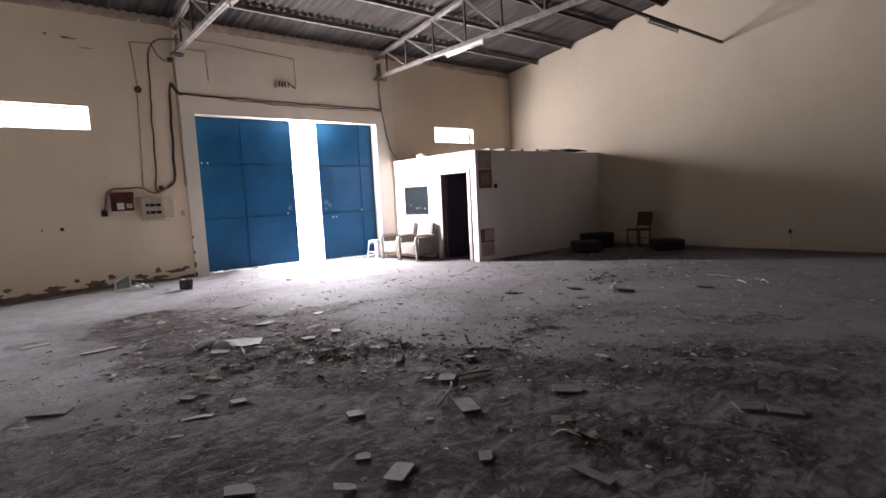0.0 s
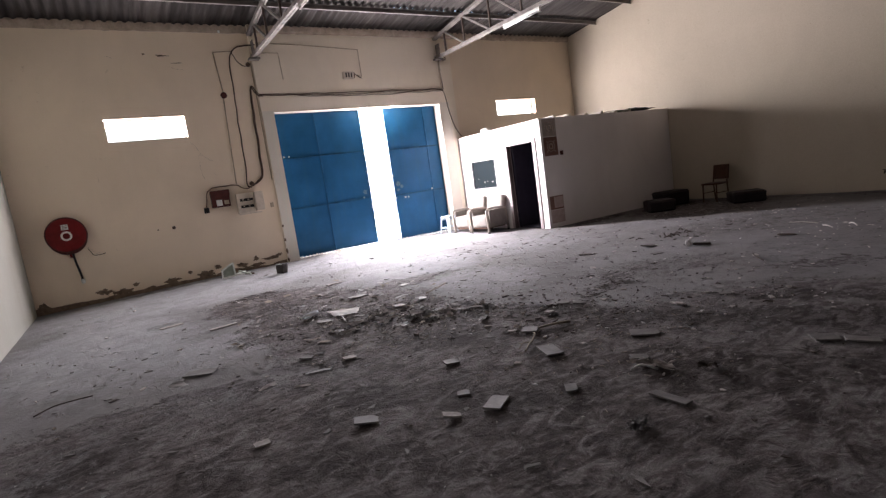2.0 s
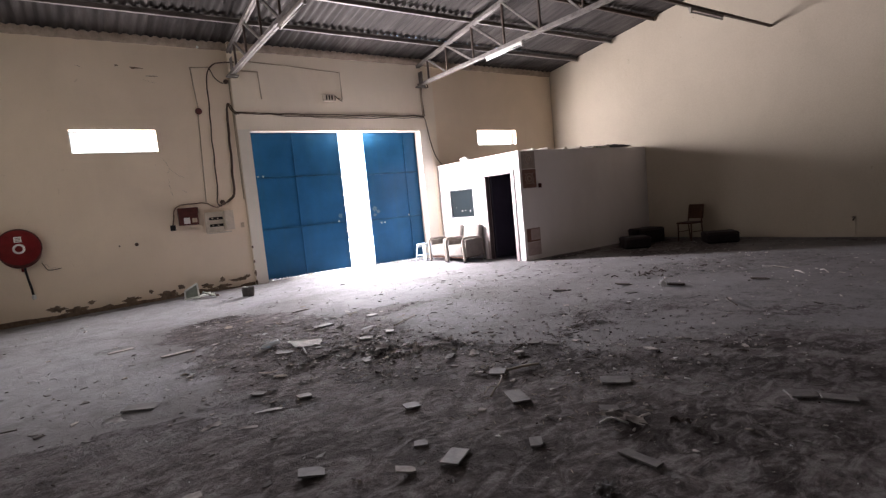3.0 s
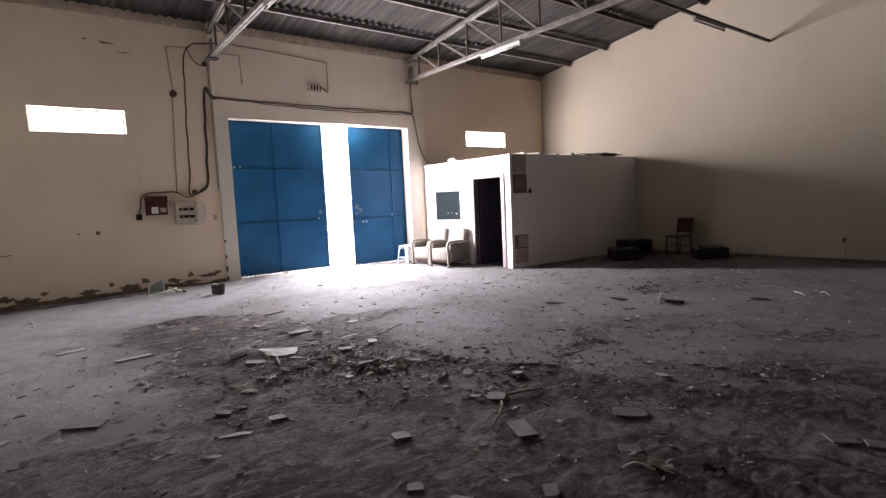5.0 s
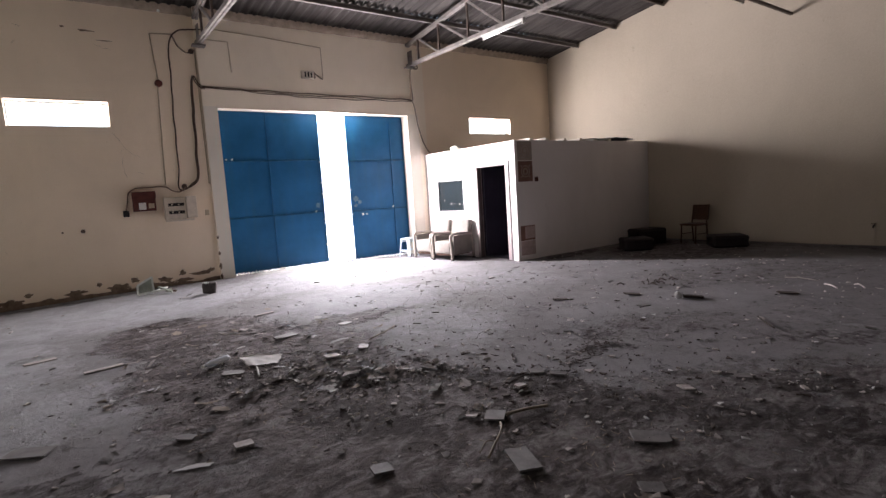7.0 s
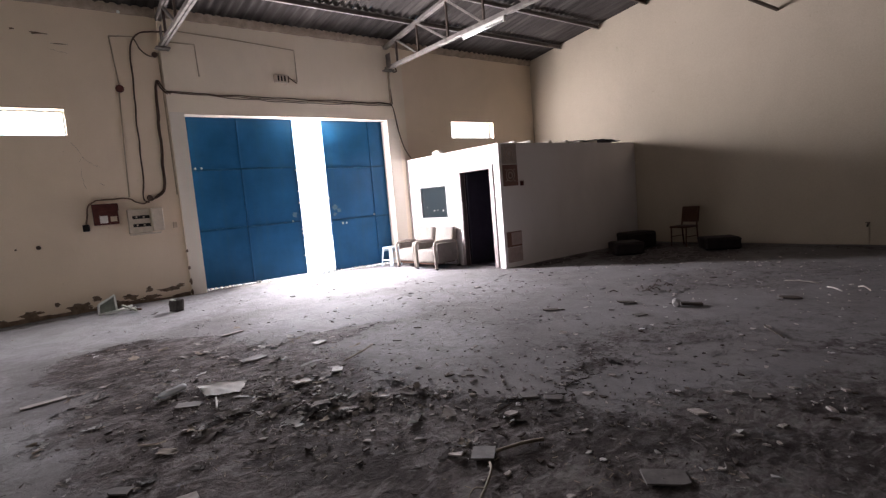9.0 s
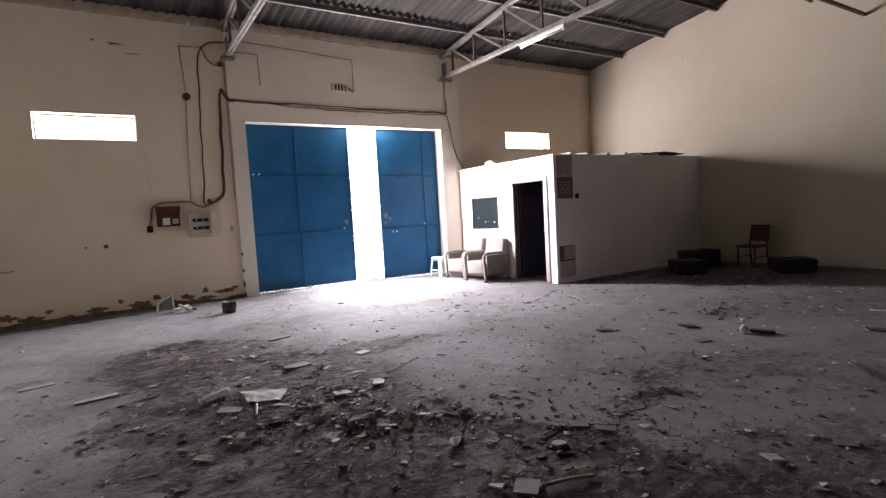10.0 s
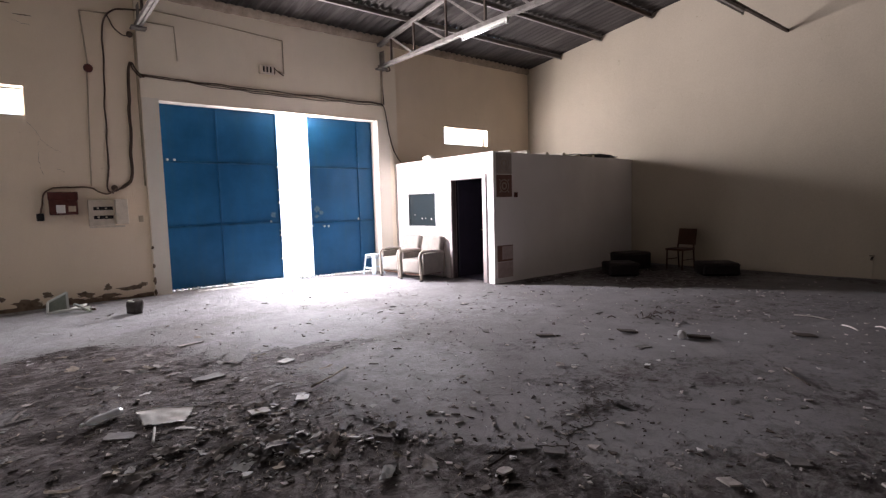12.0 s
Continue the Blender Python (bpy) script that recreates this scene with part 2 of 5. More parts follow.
# gate blue darkened, so the rails carry their shadow lines in the colour
def rail_shade_blue():
    m, n, p = tree("rail_shade_blue_paint")
    col = ramp(n, noise_tex(n, 3.0, 5, 0.65, coords(n)), [(0.35, (0.007, 0.048, 0.105)), (0.6, (0.012, 0.084, 0.18)), (0.75, (0.03, 0.13, 0.22))])
    link(n, col, p.inputs["Base Color"])
    p.inputs["Roughness"].default_value = 0.45
    return m


M_FLOOR = floor_concrete()
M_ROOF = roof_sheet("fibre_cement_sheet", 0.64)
# darker copy of the sheet: paints the light's falloff along the eaves
M_ROOF_SHADED = roof_sheet("shaded_fibre_cement_sheet", 0.5)
M_BLUE = gate_blue()
M_BLUE_BAR = rail_shade_blue()
M_WORNBLUE = surface("rubbed_blue_paint", (0.16, 0.24, 0.31), 0.5, 30, 90, 0.5, relief=0.1)
M_CREAM = wall_paint("cream_wall_paint", (0.85, 0.715, 0.56), (0.64, 0.51, 0.385), 0.3)
M_BAY = wall_paint("light_cream_wall_paint", (0.87, 0.775, 0.64), (0.66, 0.55, 0.43), 0.3)
# the hall's cream again, darkened to put the gable's shade into the colour
M_EAST = wall_paint("shaded_cream_wall_paint", (0.535, 0.460, 0.362), (0.405, 0.335, 0.25), 0.3)
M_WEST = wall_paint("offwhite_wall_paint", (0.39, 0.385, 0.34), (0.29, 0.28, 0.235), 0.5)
M_WHITE = wall_paint("white_partition_paint", (0.80, 0.755, 0.745), (0.64, 0.575, 0.56), 0.3)
M_JAMB = wall_paint("white_jamb_paint", (0.77, 0.71, 0.62), (0.60, 0.53, 0.44), 0.5)
M_RENDER = surface("bare_render", (0.235, 0.170, 0.120), 0.4, 9, 90, 0.9, relief=0.5)
M_STEEL = surface("grey_painted_steel", (0.235, 0.21, 0.195), 0.45, 6, 80, 0.5, 0.2, 0.15)
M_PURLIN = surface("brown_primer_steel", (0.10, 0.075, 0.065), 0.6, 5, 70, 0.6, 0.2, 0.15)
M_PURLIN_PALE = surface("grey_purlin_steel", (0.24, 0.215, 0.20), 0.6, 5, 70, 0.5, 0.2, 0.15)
M_DOORFRAME = surface("pinkish_gloss_paint", (0.40, 0.335, 0.335), 0.75, 6, 70, 0.5, relief=0.1)
M_ALU = surface("grey_aluminium", (0.20, 0.20, 0.20), 0.7, 6, 70, 0.45, 0.5, 0.05)
M_ROOF_SOOT = surface("sooty_sheet_mortar", (0.42, 0.34, 0.27), 0.6, 6, 40, 0.9, relief=0.5, dist=0.02)
M_TUBE = surface("white_enamel", (0.58, 0.565, 0.535), 0.8, 8, 60, 0.4, relief=0.05)
M_DIRTY = surface("dusty_enamel", (0.30, 0.265, 0.235), 0.7, 8, 60, 0.6, relief=0.05)
M_GLASSY_TUBE = surface("opal_tube_glass", (0.85, 0.85, 0.84), 0.95, 8, 60, 0.2, relief=0.0)
M_CABLE = surface("black_cable_sheath", (0.105, 0.068, 0.05), 0.6, 12, 90, 0.55, relief=0.1)
M_TAPED = surface("brown_taped_cable", (0.23, 0.155, 0.115), 0.6, 12, 90, 0.6, relief=0.2)
# conduit paint, darkened to include the shadow line under the conduits
M_CONDUIT = surface("painted_conduit", (0.52, 0.425, 0.315), 0.75, 8, 80, 0.6, relief=0.1)
M_REDBOX = surface("red_brown_plastic", (0.10, 0.032, 0.026), 0.6, 8, 70, 0.5, relief=0.1)
M_LABEL = surface("white_label_paper", (0.84, 0.82, 0.79), 0.88, 20, 90, 0.7, relief=0.05)
M_PANEL = surface("grey_enamel_box", (0.66, 0.575, 0.475), 0.8, 8, 80, 0.45, relief=0.05)
M_BLACK = surface("black_plastic", (0.02, 0.018, 0.018), 0.7, 8, 90, 0.45, relief=0.1)
M_RED = surface("red_hose_reel_paint", (0.19, 0.010, 0.012), 0.65, 6, 70, 0.45, relief=0.08)
M_BRASS = surface("dull_brass", (0.55, 0.48, 0.33), 0.7, 10, 90, 0.35, 0.8, 0.05)
M_DOORWOOD = surface("brown_door_lining", (0.10, 0.075, 0.07), 0.7, 6, 70, 0.5, relief=0.15, stretch=(4, 4, 0.5))
# dark door colour, also the painted shade inside the cabin
M_DOOR_SHADE = surface("dark_door_and_shade", (0.035, 0.03, 0.045), 0.7, 3, 60, 0.6, relief=0.1)
M_CLOTH = surface("beige_woven_cloth", (0.225, 0.202, 0.183), 0.75, 5, 160, 0.9, relief=0.5, dist=0.002)
M_ARM = surface("cream_lacquered_wood", (0.34, 0.30, 0.265), 0.85, 5, 60, 0.4, relief=0.08, stretch=(1, 5, 5))
M_STOOL = surface("pale_blue_plastic", (0.66, 0.76, 0.84), 0.9, 6, 60, 0.35, relief=0.04)
M_BROWNWOOD = surface("dark_brown_wood", (0.10, 0.048, 0.03), 0.6, 5, 60, 0.5, relief=0.15, stretch=(6, 6, 1))
M_CUSHION = surface("dark_vinyl", (0.024, 0.017, 0.018), 0.7, 6, 80, 0.55, relief=0.2)
M_TILE = surface("grey_ceramic_tile", (0.165, 0.153, 0.150), 0.6, 8, 60, 0.75, relief=0.1, vary=0.4)
M_BONE = surface("chipped_plaster", (0.43, 0.39, 0.37), 0.55, 10, 60, 0.85, relief=0.4, vary=0.5)
M_PAPER = surface("crumpled_paper", (0.50, 0.49, 0.485), 0.85, 9, 60, 0.8, relief=0.2, vary=0.2)
M_DARKBIT = surface("sooty_rubble", (0.072, 0.056, 0.05), 0.55, 14, 60, 0.9, relief=0.4, vary=0.5)
M_STICK = surface("weathered_wood", (0.30, 0.25, 0.205), 0.6, 8, 50, 0.8, relief=0.3, stretch=(1, 1, 1), vary=0.3)
M_STONE = surface("dark_stone", (0.07, 0.062, 0.058), 0.6, 9, 60, 0.85, relief=0.5, dist=0.01)
M_HUSK = surface("pale_green_plastic", (0.40, 0.44, 0.38), 0.8, 9, 60, 0.5, relief=0.1)
M_FOAM = surface("white_foam", (0.72, 0.74, 0.70), 0.85, 9, 60, 0.8, relief=0.15)
M_BROWNTILE = surface("brown_ceramic_tile", (0.20, 0.105, 0.085), 0.7, 5, 50, 0.35, relief=0.06)
M_GREYTILE = surface("grey_patterned_tile", (0.40, 0.34, 0.31), 0.75, 6, 50, 0.35, relief=0.06)
M_PINKTILE = surface("pinkish_ceramic_tile", (0.46, 0.36, 0.34), 0.75, 6, 50, 0.35, relief=0.06)
M_MOTIF = surface("pale_tile_glaze", (0.36, 0.28, 0.24), 0.8, 9, 60, 0.35, relief=0.05)
# dark grey chosen to soak up bounced light
M_LOW_BOUNCE = surface("low_bounce_grey", (0.15, 0.138, 0.127), 0.6, 3, 40, 0.9, relief=0.5)
M_YARD = surface("pale_yard_concrete", (0.52, 0.49, 0.45), 0.8, 0.6, 25, 0.85, relief=0.3)

M_PANE, _n, _p = tree("dark_window_glass")
_p.inputs["Base Color"].default_value = (0.014, 0.018, 0.02, 1)
_p.inputs["Roughness"].default_value = 0.12
M_BOTTLE, _n, _p = tree("clear_plastic")
_p.inputs["Base Color"].default_value = (0.85, 0.87, 0.9, 1)
_p.inputs["Roughness"].default_value = 0.15
_p.inputs["Transmission Weight"].default_value = 0.55
_p.inputs["IOR"].default_value = 1.3

# ---- mesh helpers ----


def box(bm, x0, x1, y0, y1, z0, z1, bevel=0.0, seg=1, m=None):
    vs = [bm.verts.new(p) for p in ((x0, y0, z0), (x1, y0, z0), (x1, y1, z0), (x0, y1, z0), (x0, y0, z1), (x1, y0, z1), (x1, y1, z1), (x0, y1, z1))]
    fs = [bm.faces.new([vs[i] for i in f]) for f in ((3, 2, 1, 0), (4, 5, 6, 7), (0, 1, 5, 4), (1, 2, 6, 5), (2, 3, 7, 6), (3, 0, 4, 7))]
    if bevel:
        es = list({e for f in fs for e in f.edges})
        out = bmesh.ops.bevel(bm, geom=es, offset=bevel, segments=seg, affect="EDGES", profile=0.5)
        vs = list({v for f in out["faces"] for v in f.verts} | {v for v in vs if v.is_valid})
    if m is not None:
        bmesh.ops.transform(bm, matrix=m, verts=vs)
    return vs


def tube(bm, pts, r, sides=7, smooth=0, cap=True):
    """A round bar or cable through points; smooth: steps of a curve between each two of them."""
    pts = [Vector(p) for p in pts]
    if smooth:
        q = [pts[0] * 2 - pts[1], *pts, pts[-1] * 2 - pts[-2]]
        out = []
        for a, b, c, d in zip(q, q[1:], q[2:], q[3:]):
            for k in range(smooth):
                t = k / smooth
                out.append(0.5 * (2 * b + (c - a) * t + (2 * a - 5 * b + 4 * c - d) * t * t + (3 * b - a - 3 * c + d) * t ** 3))
        pts = out + [pts[-1]]
    rings, side = [], None
    for i, p in enumerate(pts):
        d = (pts[min(i + 1, len(pts) - 1)] - pts[max(i - 1, 0)]).normalized()
        if side is None:
            side = d.cross(Vector((0, 0, 1)) if abs(d.z) < 0.9 else Vector((1, 0, 0))).normalized()
        side = (side - d * side.dot(d)).normalized()
        up = d.cross(side)
        rings.append([bm.verts.new(p + (side * math.cos(a) + up * math.sin(a)) * r) for a in (math.tau * k / sides for k in range(sides))])
    for a, b in zip(rings, rings[1:]):
        for k in range(sides):
            bm.faces.new((a[k], a[(k + 1) % sides], b[(k + 1) % sides], b[k]))
    if cap:
        bm.faces.new(rings[0][::-1])
        bm.faces.new(rings[-1])


def beam(bm, a, b, w, h, up=(0, 0, 1)):
    """A square-edged bar from a to b, w wide and h high."""
    a, b = Vector(a), Vector(b)
    d = (b - a).normalized()
    s = d.cross(Vector(up)).normalized() * (w / 2)
    u = s.normalized().cross(d) * (h / 2)
    v = [bm.verts.new(p + i * s + j * u) for p in (a, b) for i, j in ((-1, -1), (1, -1), (1, 1), (-1, 1))]
    for f in ((0, 1, 2, 3), (7, 6, 5, 4), (0, 4, 5, 1), (1, 5, 6, 2), (2, 6, 7, 3), (3, 7, 4, 0)):
        bm.faces.new([v[i] for i in f])


def lathe(bm, profile, sides=20, m=None):
    """A turned shape round z: rows of radius and height."""
    rings = [[bm.verts.new((r * math.cos(a), r * math.sin(a), z)) for a in (math.tau * k / sides for k in range(sides))] for r, z in profile]
    for a, b in zip(rings, rings[1:]):
        for k in range(sides):
            bm.faces.new((a[k], a[(k + 1) % sides], b[(k + 1) % sides], b[k]))
    bm.faces.new(rings[0][::-1])
    bm.faces.new(rings[-1])
    if m is not None:
        bmesh.ops.transform(bm, matrix=m, verts=[v for r in rings for v in r])


def slab(bm, vs, depth):
    """A flat outline facing -y, given a depth into +y."""
    back = [bm.verts.new(v.co + Vector((0, depth, 0))) for v in vs]
    bm.faces.new(vs)
    bm.faces.new(back[::-1])
    for i in range(len(vs)):
        j = (i + 1) % len(vs)
        bm.faces.new((vs[i], back[i], back[j], vs[j]))


def finish(name, bm, material, smooth=False):
    bmesh.ops.recalc_face_normals(bm, faces=bm.faces)
    me = bpy.data.meshes.new(name)
    bm.to_mesh(me)
    bm.free()
    me.materials.append(material)
    if smooth:
        for f in me.polygons:
            f.use_smooth = True
    return me


def mesh(name, bm, material, label="", category="", group="", kind="", smooth=False):
    return tagged(new(name, finish(name, bm, material, smooth)), label, category, group, kind)


def part(name, bm, material, parent, label="", smooth=False):
    ob = new(name, finish(name, bm, material, smooth))
    ob.parent = parent
    return tagged(ob, label)


def thing(name, x, y, z, label, category, group="", turn=0):
    ob = new(name)
    ob.matrix_world = pose(x, y, z, 0, 0, turn)
    return tagged(ob, label, category, group)


def B():
    return bmesh.new()


# ---- plan ----
WEST, EAST, NORTH, SOUTH = -1.75, 13.3, 12.13, -12.0
FACE = 12.06          # the proud wall face round the gate
EAVE, SLOPE, RIDGE_Y = 5.44, 0.127, 0.0


def roof_z(y):
    return EAVE + (12.13 - abs(y - RIDGE_Y) - RIDGE_Y) * SLOPE


def rise(x, y):
    """The floor's slight rise towards the gate wall, and its unevenness."""
    t = min(max((y - 9.2) / 2.8, 0), 1)
    s = min(max((9.0 - x) / 5.0, 0), 1) * min(max((x + 2.5) / 4.0, 0), 1)
    return 0.085 * t * t * (3 - 2 * t) * s


# floor of the hall, running out under the gate
bm = B()
nx, ny = 120, 190
xs = [WEST - 0.2 + (EAST - WEST + 0.4) * i / nx for i in range(nx + 1)]
ys = [SOUTH - 0.2 + (12.6 - SOUTH + 0.2) * j / ny for j in range(ny + 1)]
grid = [[bm.verts.new((x, y, rise(x, y) + 0.008 * noise.noise((x * 0.9, y * 0.9, 0)) + 0.004 * noise.noise((x * 3, y * 3, 5)) - 0.006)) for x in xs] for y in ys]
for j in range(ny):
    for i in range(nx):
        bm.faces.new((grid[j][i], grid[j][i + 1], grid[j + 1][i + 1], grid[j + 1][i]))
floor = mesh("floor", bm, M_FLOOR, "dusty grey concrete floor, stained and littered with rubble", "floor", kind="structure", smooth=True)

bm = B()
box(bm, -900, 900, -900, 900, -0.6, -0.10)
mesh("ground", bm, M_YARD, "pale sunlit yard outside the gate", "ground", kind="structure")
bm = B()
box(bm, -6, 18, 12.605, 16.0, -0.12, 0.06)
mesh("pavement", bm, M_YARD, "pale concrete apron outside the gate", "pavement", kind="structure")
# added white backdrop, so that the view through the gap burns out
bm = B()
box(bm, -40, 50, 30, 30.3, -0.1, 3.2)
box(bm, -40, 50, 29.95, 30.35, 3.2, 3.28)
mesh("backdrop_wall", bm, M_WHITE, "white backdrop wall added across the yard to keep the gap bright", "wall", kind="structure")


def wall_x(bm, x0, x1, z0, z1, y0, y1, holes):
    """A wall along x with rectangular holes (x0, x1, z0, z1)."""
    cx = sorted({x0, x1, *(v for h in holes for v in h[:2] if x0 < v < x1)})
    cz = sorted({z0, z1, *(v for h in holes for v in h[2:] if z0 < v < z1)})
    for a, b in zip(cx, cx[1:]):
        for c, d in zip(cz, cz[1:]):
            mx, mz = (a + b) / 2, (c + d) / 2
            if not any(h[0] < mx < h[1] and h[2] < mz < h[3] for h in holes):
                box(bm, a, b, y0, y1, c, d)
    bmesh.ops.remove_doubles(bm, verts=bm.verts, dist=0.0005)


def wall_y(bm, y0, y1, z0, z1, x0, x1, holes):
    tmp = B()
    wall_x(tmp, y0, y1, z0, z1, x0, x1, holes)
    me = bpy.data.meshes.new("tmp")
    bmesh.ops.transform(tmp, matrix=Matrix(((0, 1, 0, 0), (1, 0, 0, 0), (0, 0, 1, 0), (0, 0, 0, 1))), verts=tmp.verts)
    tmp.to_mesh(me)
    tmp.free()
    bm.from_mesh(me)
    bpy.data.meshes.remove(me)


GATE = (3.37, 7.94, -0.3, 3.575)
VENTS = [(0.0, 1.48, 3.16, 3.60), (10.03, 11.58, 3.16, 3.585)]
bm = B()
wall_x(bm, WEST - 0.25, 3.09, -0.3, 5.75, NORTH, NORTH + 0.22, VENTS[:1])
wall_x(bm, 8.50, EAST + 0.25, -0.3, 5.75, NORTH, NORTH + 0.22, VENTS[1:])
wall_north = mesh("wall_north", bm, M_CREAM, "cream painted gate wall, stained and flaking at its foot", "wall", kind="structure")
bm = B()
wall_x(bm, 3.09, 8.50, -0.3, 5.75, FACE, NORTH + 0.22, [GATE])
mesh("wall_north_bay", bm, M_BAY, "cream painted wall bay standing proud around the gate", "wall", kind="structure")
bm = B()
x0, x1, z1 = GATE[0], GATE[1], GATE[3]
box(bm, 3.105, x0 - 0.002, FACE - 0.012, FACE - 0.001, 0.02, 3.60)
box(bm, x1 + 0.002, 8.26, FACE - 0.012, FACE - 0.001, 0.02, 3.60)
box(bm, x1 - 0.006, x1 - 0.001, FACE - 0.011, NORTH + 0.218, 0.02, z1 - 0.007)
box(bm, x0, x1, FACE - 0.011, NORTH + 0.218, z1 - 0.006, z1 - 0.001)
mesh("trim_gate", bm, M_JAMB, "white painted surround of the gate, chipped along the edge", "trim", kind="structure")

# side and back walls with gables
for name, x, mat, lab in (("wall_east", EAST, M_EAST, "cream gable wall toned down for its shade, dusty and streaked"), ("wall_west", WEST - 0.25, M_WEST, "off-white painted side wall")):
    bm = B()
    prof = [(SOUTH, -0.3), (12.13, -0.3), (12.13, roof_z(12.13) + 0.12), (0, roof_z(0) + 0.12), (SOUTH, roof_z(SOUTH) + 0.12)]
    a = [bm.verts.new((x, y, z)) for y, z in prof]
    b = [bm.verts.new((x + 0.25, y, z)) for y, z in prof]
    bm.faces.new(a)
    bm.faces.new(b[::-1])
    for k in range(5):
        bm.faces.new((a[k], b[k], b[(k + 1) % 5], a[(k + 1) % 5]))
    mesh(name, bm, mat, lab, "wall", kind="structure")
# unseen wall closing the hall, kept dark to cut the bounce
bm = B()
wall_x(bm, WEST - 0.25, EAST + 0.25, -0.3, 5.75, SOUTH - 0.22, SOUTH, [])
mesh("wall_south", bm, M_LOW_BOUNCE, "unseen back wall, dark grey to hold down bounced light", "wall", kind="structure")

# roof sheets, lapped, in one mesh
bm = B()
PITCH, WAVE = 0.177, 0.024
rng = random.Random(4)


def sheet(x0, waves, y0, y1, lift, shaded):
    n = waves * 8
    rows = []
    for y in (y0, (y0 + y1) / 2, y1):
        rows.append([bm.verts.new((x0 + waves * PITCH * i / n, y, roof_z(y) + lift + WAVE * math.cos(math.tau * i / 8))) for i in range(n + 1)])
    for a, b in zip(rows, rows[1:]):
        for i in range(n):
            bm.faces.new((a[i], a[i + 1], b[i + 1], b[i])).material_index = shaded


runs = [12.45, 10.85, 8.17, 5.41, 2.7, 0.0]
cols = int((EAST - WEST + 0.4) / (5 * PITCH)) + 2
for side in (1, -1):
    # the first row at each eave takes the copy darkened for shade
    for j, (ya, yb) in enumerate(zip(runs, runs[1:])):
        for i in range(cols):
            sheet(WEST - 0.25 + i * 5 * PITCH, 6, side * (ya + 0.1), side * yb, 0.045 + 0.014 * (j % 2) + 0.006 * (i % 2) + rng.uniform(0, 0.002), int(j == 0))
ceiling = mesh("ceiling", bm, M_ROOF, "grey corrugated fibre-cement roof sheets, sooty and streaked, eave rows darkened for shade", "ceiling", kind="structure", smooth=True)
ceiling.data.materials.append(M_ROOF_SHADED)

# mortar packed under the sheets along the gate wall
for a, b, y in ((WEST, 3.088, NORTH), (3.09, 8.50, FACE), (8.502, EAST, NORTH)):
    bm = B()
    n = int((b - a) / 0.06)
    rows = [[], [], []]
    for i in range(n + 1):
        x = a + (b - a) * i / n
        w = noise.noise((x * 4, 0, 0)) + 0.6 * noise.noise((x * 15, 3, 0))
        rows[0].append(bm.verts.new((x, y - 0.001, 5.335 + 0.016 * w)))
        rows[1].append(bm.verts.new((x, y - 0.055 - 0.01 * w, 5.38 + 0.014 * w)))
        rows[2].append(bm.verts.new((x, y - 0.06, 5.50)))
    for p, q in zip(rows, rows[1:]):
        for i in range(n):
            bm.faces.new((p[i], p[i + 1], q[i + 1], q[i]))
    mesh("trim_eaves", bm, M_ROOF_SOOT, "ragged mortar packing under the roof sheets", "trim", kind="structure", smooth=True)

# ridge cap
bm = B()
for s_ in (-1, 1):
    beam(bm, (WEST - 0.2, s_ * 0.15, roof_z(0.15) + 0.11), (EAST + 0.2, s_ * 0.15, roof_z(0.15) + 0.11), 0.36, 0.02)
mesh("trim_ridge", bm, M_ROOF, "grey fibre-cement ridge cap of the roof", "trim", kind="structure")

# purlins
PURLINS = [10.91, 9.62, 8.23, 6.81, 5.47, 4.1, 2.75, 1.4, 0.3, -0.3, -1.4, -2.75, -4.1, -5.47, -6.81, -8.23, -9.62, -10.91]
for k, y in enumerate(PURLINS):
    z = roof_z(y) + 0.045 - WAVE - 0.006
    bm = B()
    lean = -SLOPE if y > 0 else SLOPE
    # a channel section, its open side up the slope
    for c, w, h in ((0.0, 0.008, 0.10),):
        beam(bm, (WEST, y, z - 0.05), (EAST, y, z - 0.05), w, h)
    beam(bm, (WEST, y - 0.025, z - 0.004), (EAST, y - 0.025, z - 0.004), 0.05, 0.007)
    beam(bm, (WEST, y - 0.025, z - 0.097), (EAST, y - 0.025, z - 0.097), 0.05, 0.007)
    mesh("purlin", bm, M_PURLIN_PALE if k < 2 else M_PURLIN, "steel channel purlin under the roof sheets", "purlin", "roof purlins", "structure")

# roof trusses
POSTS = [11.55, 10.68, 9.61, 8.51, 7.43, 6.33, 5.25, 4.1, 2.9, 1.7, 0.6]


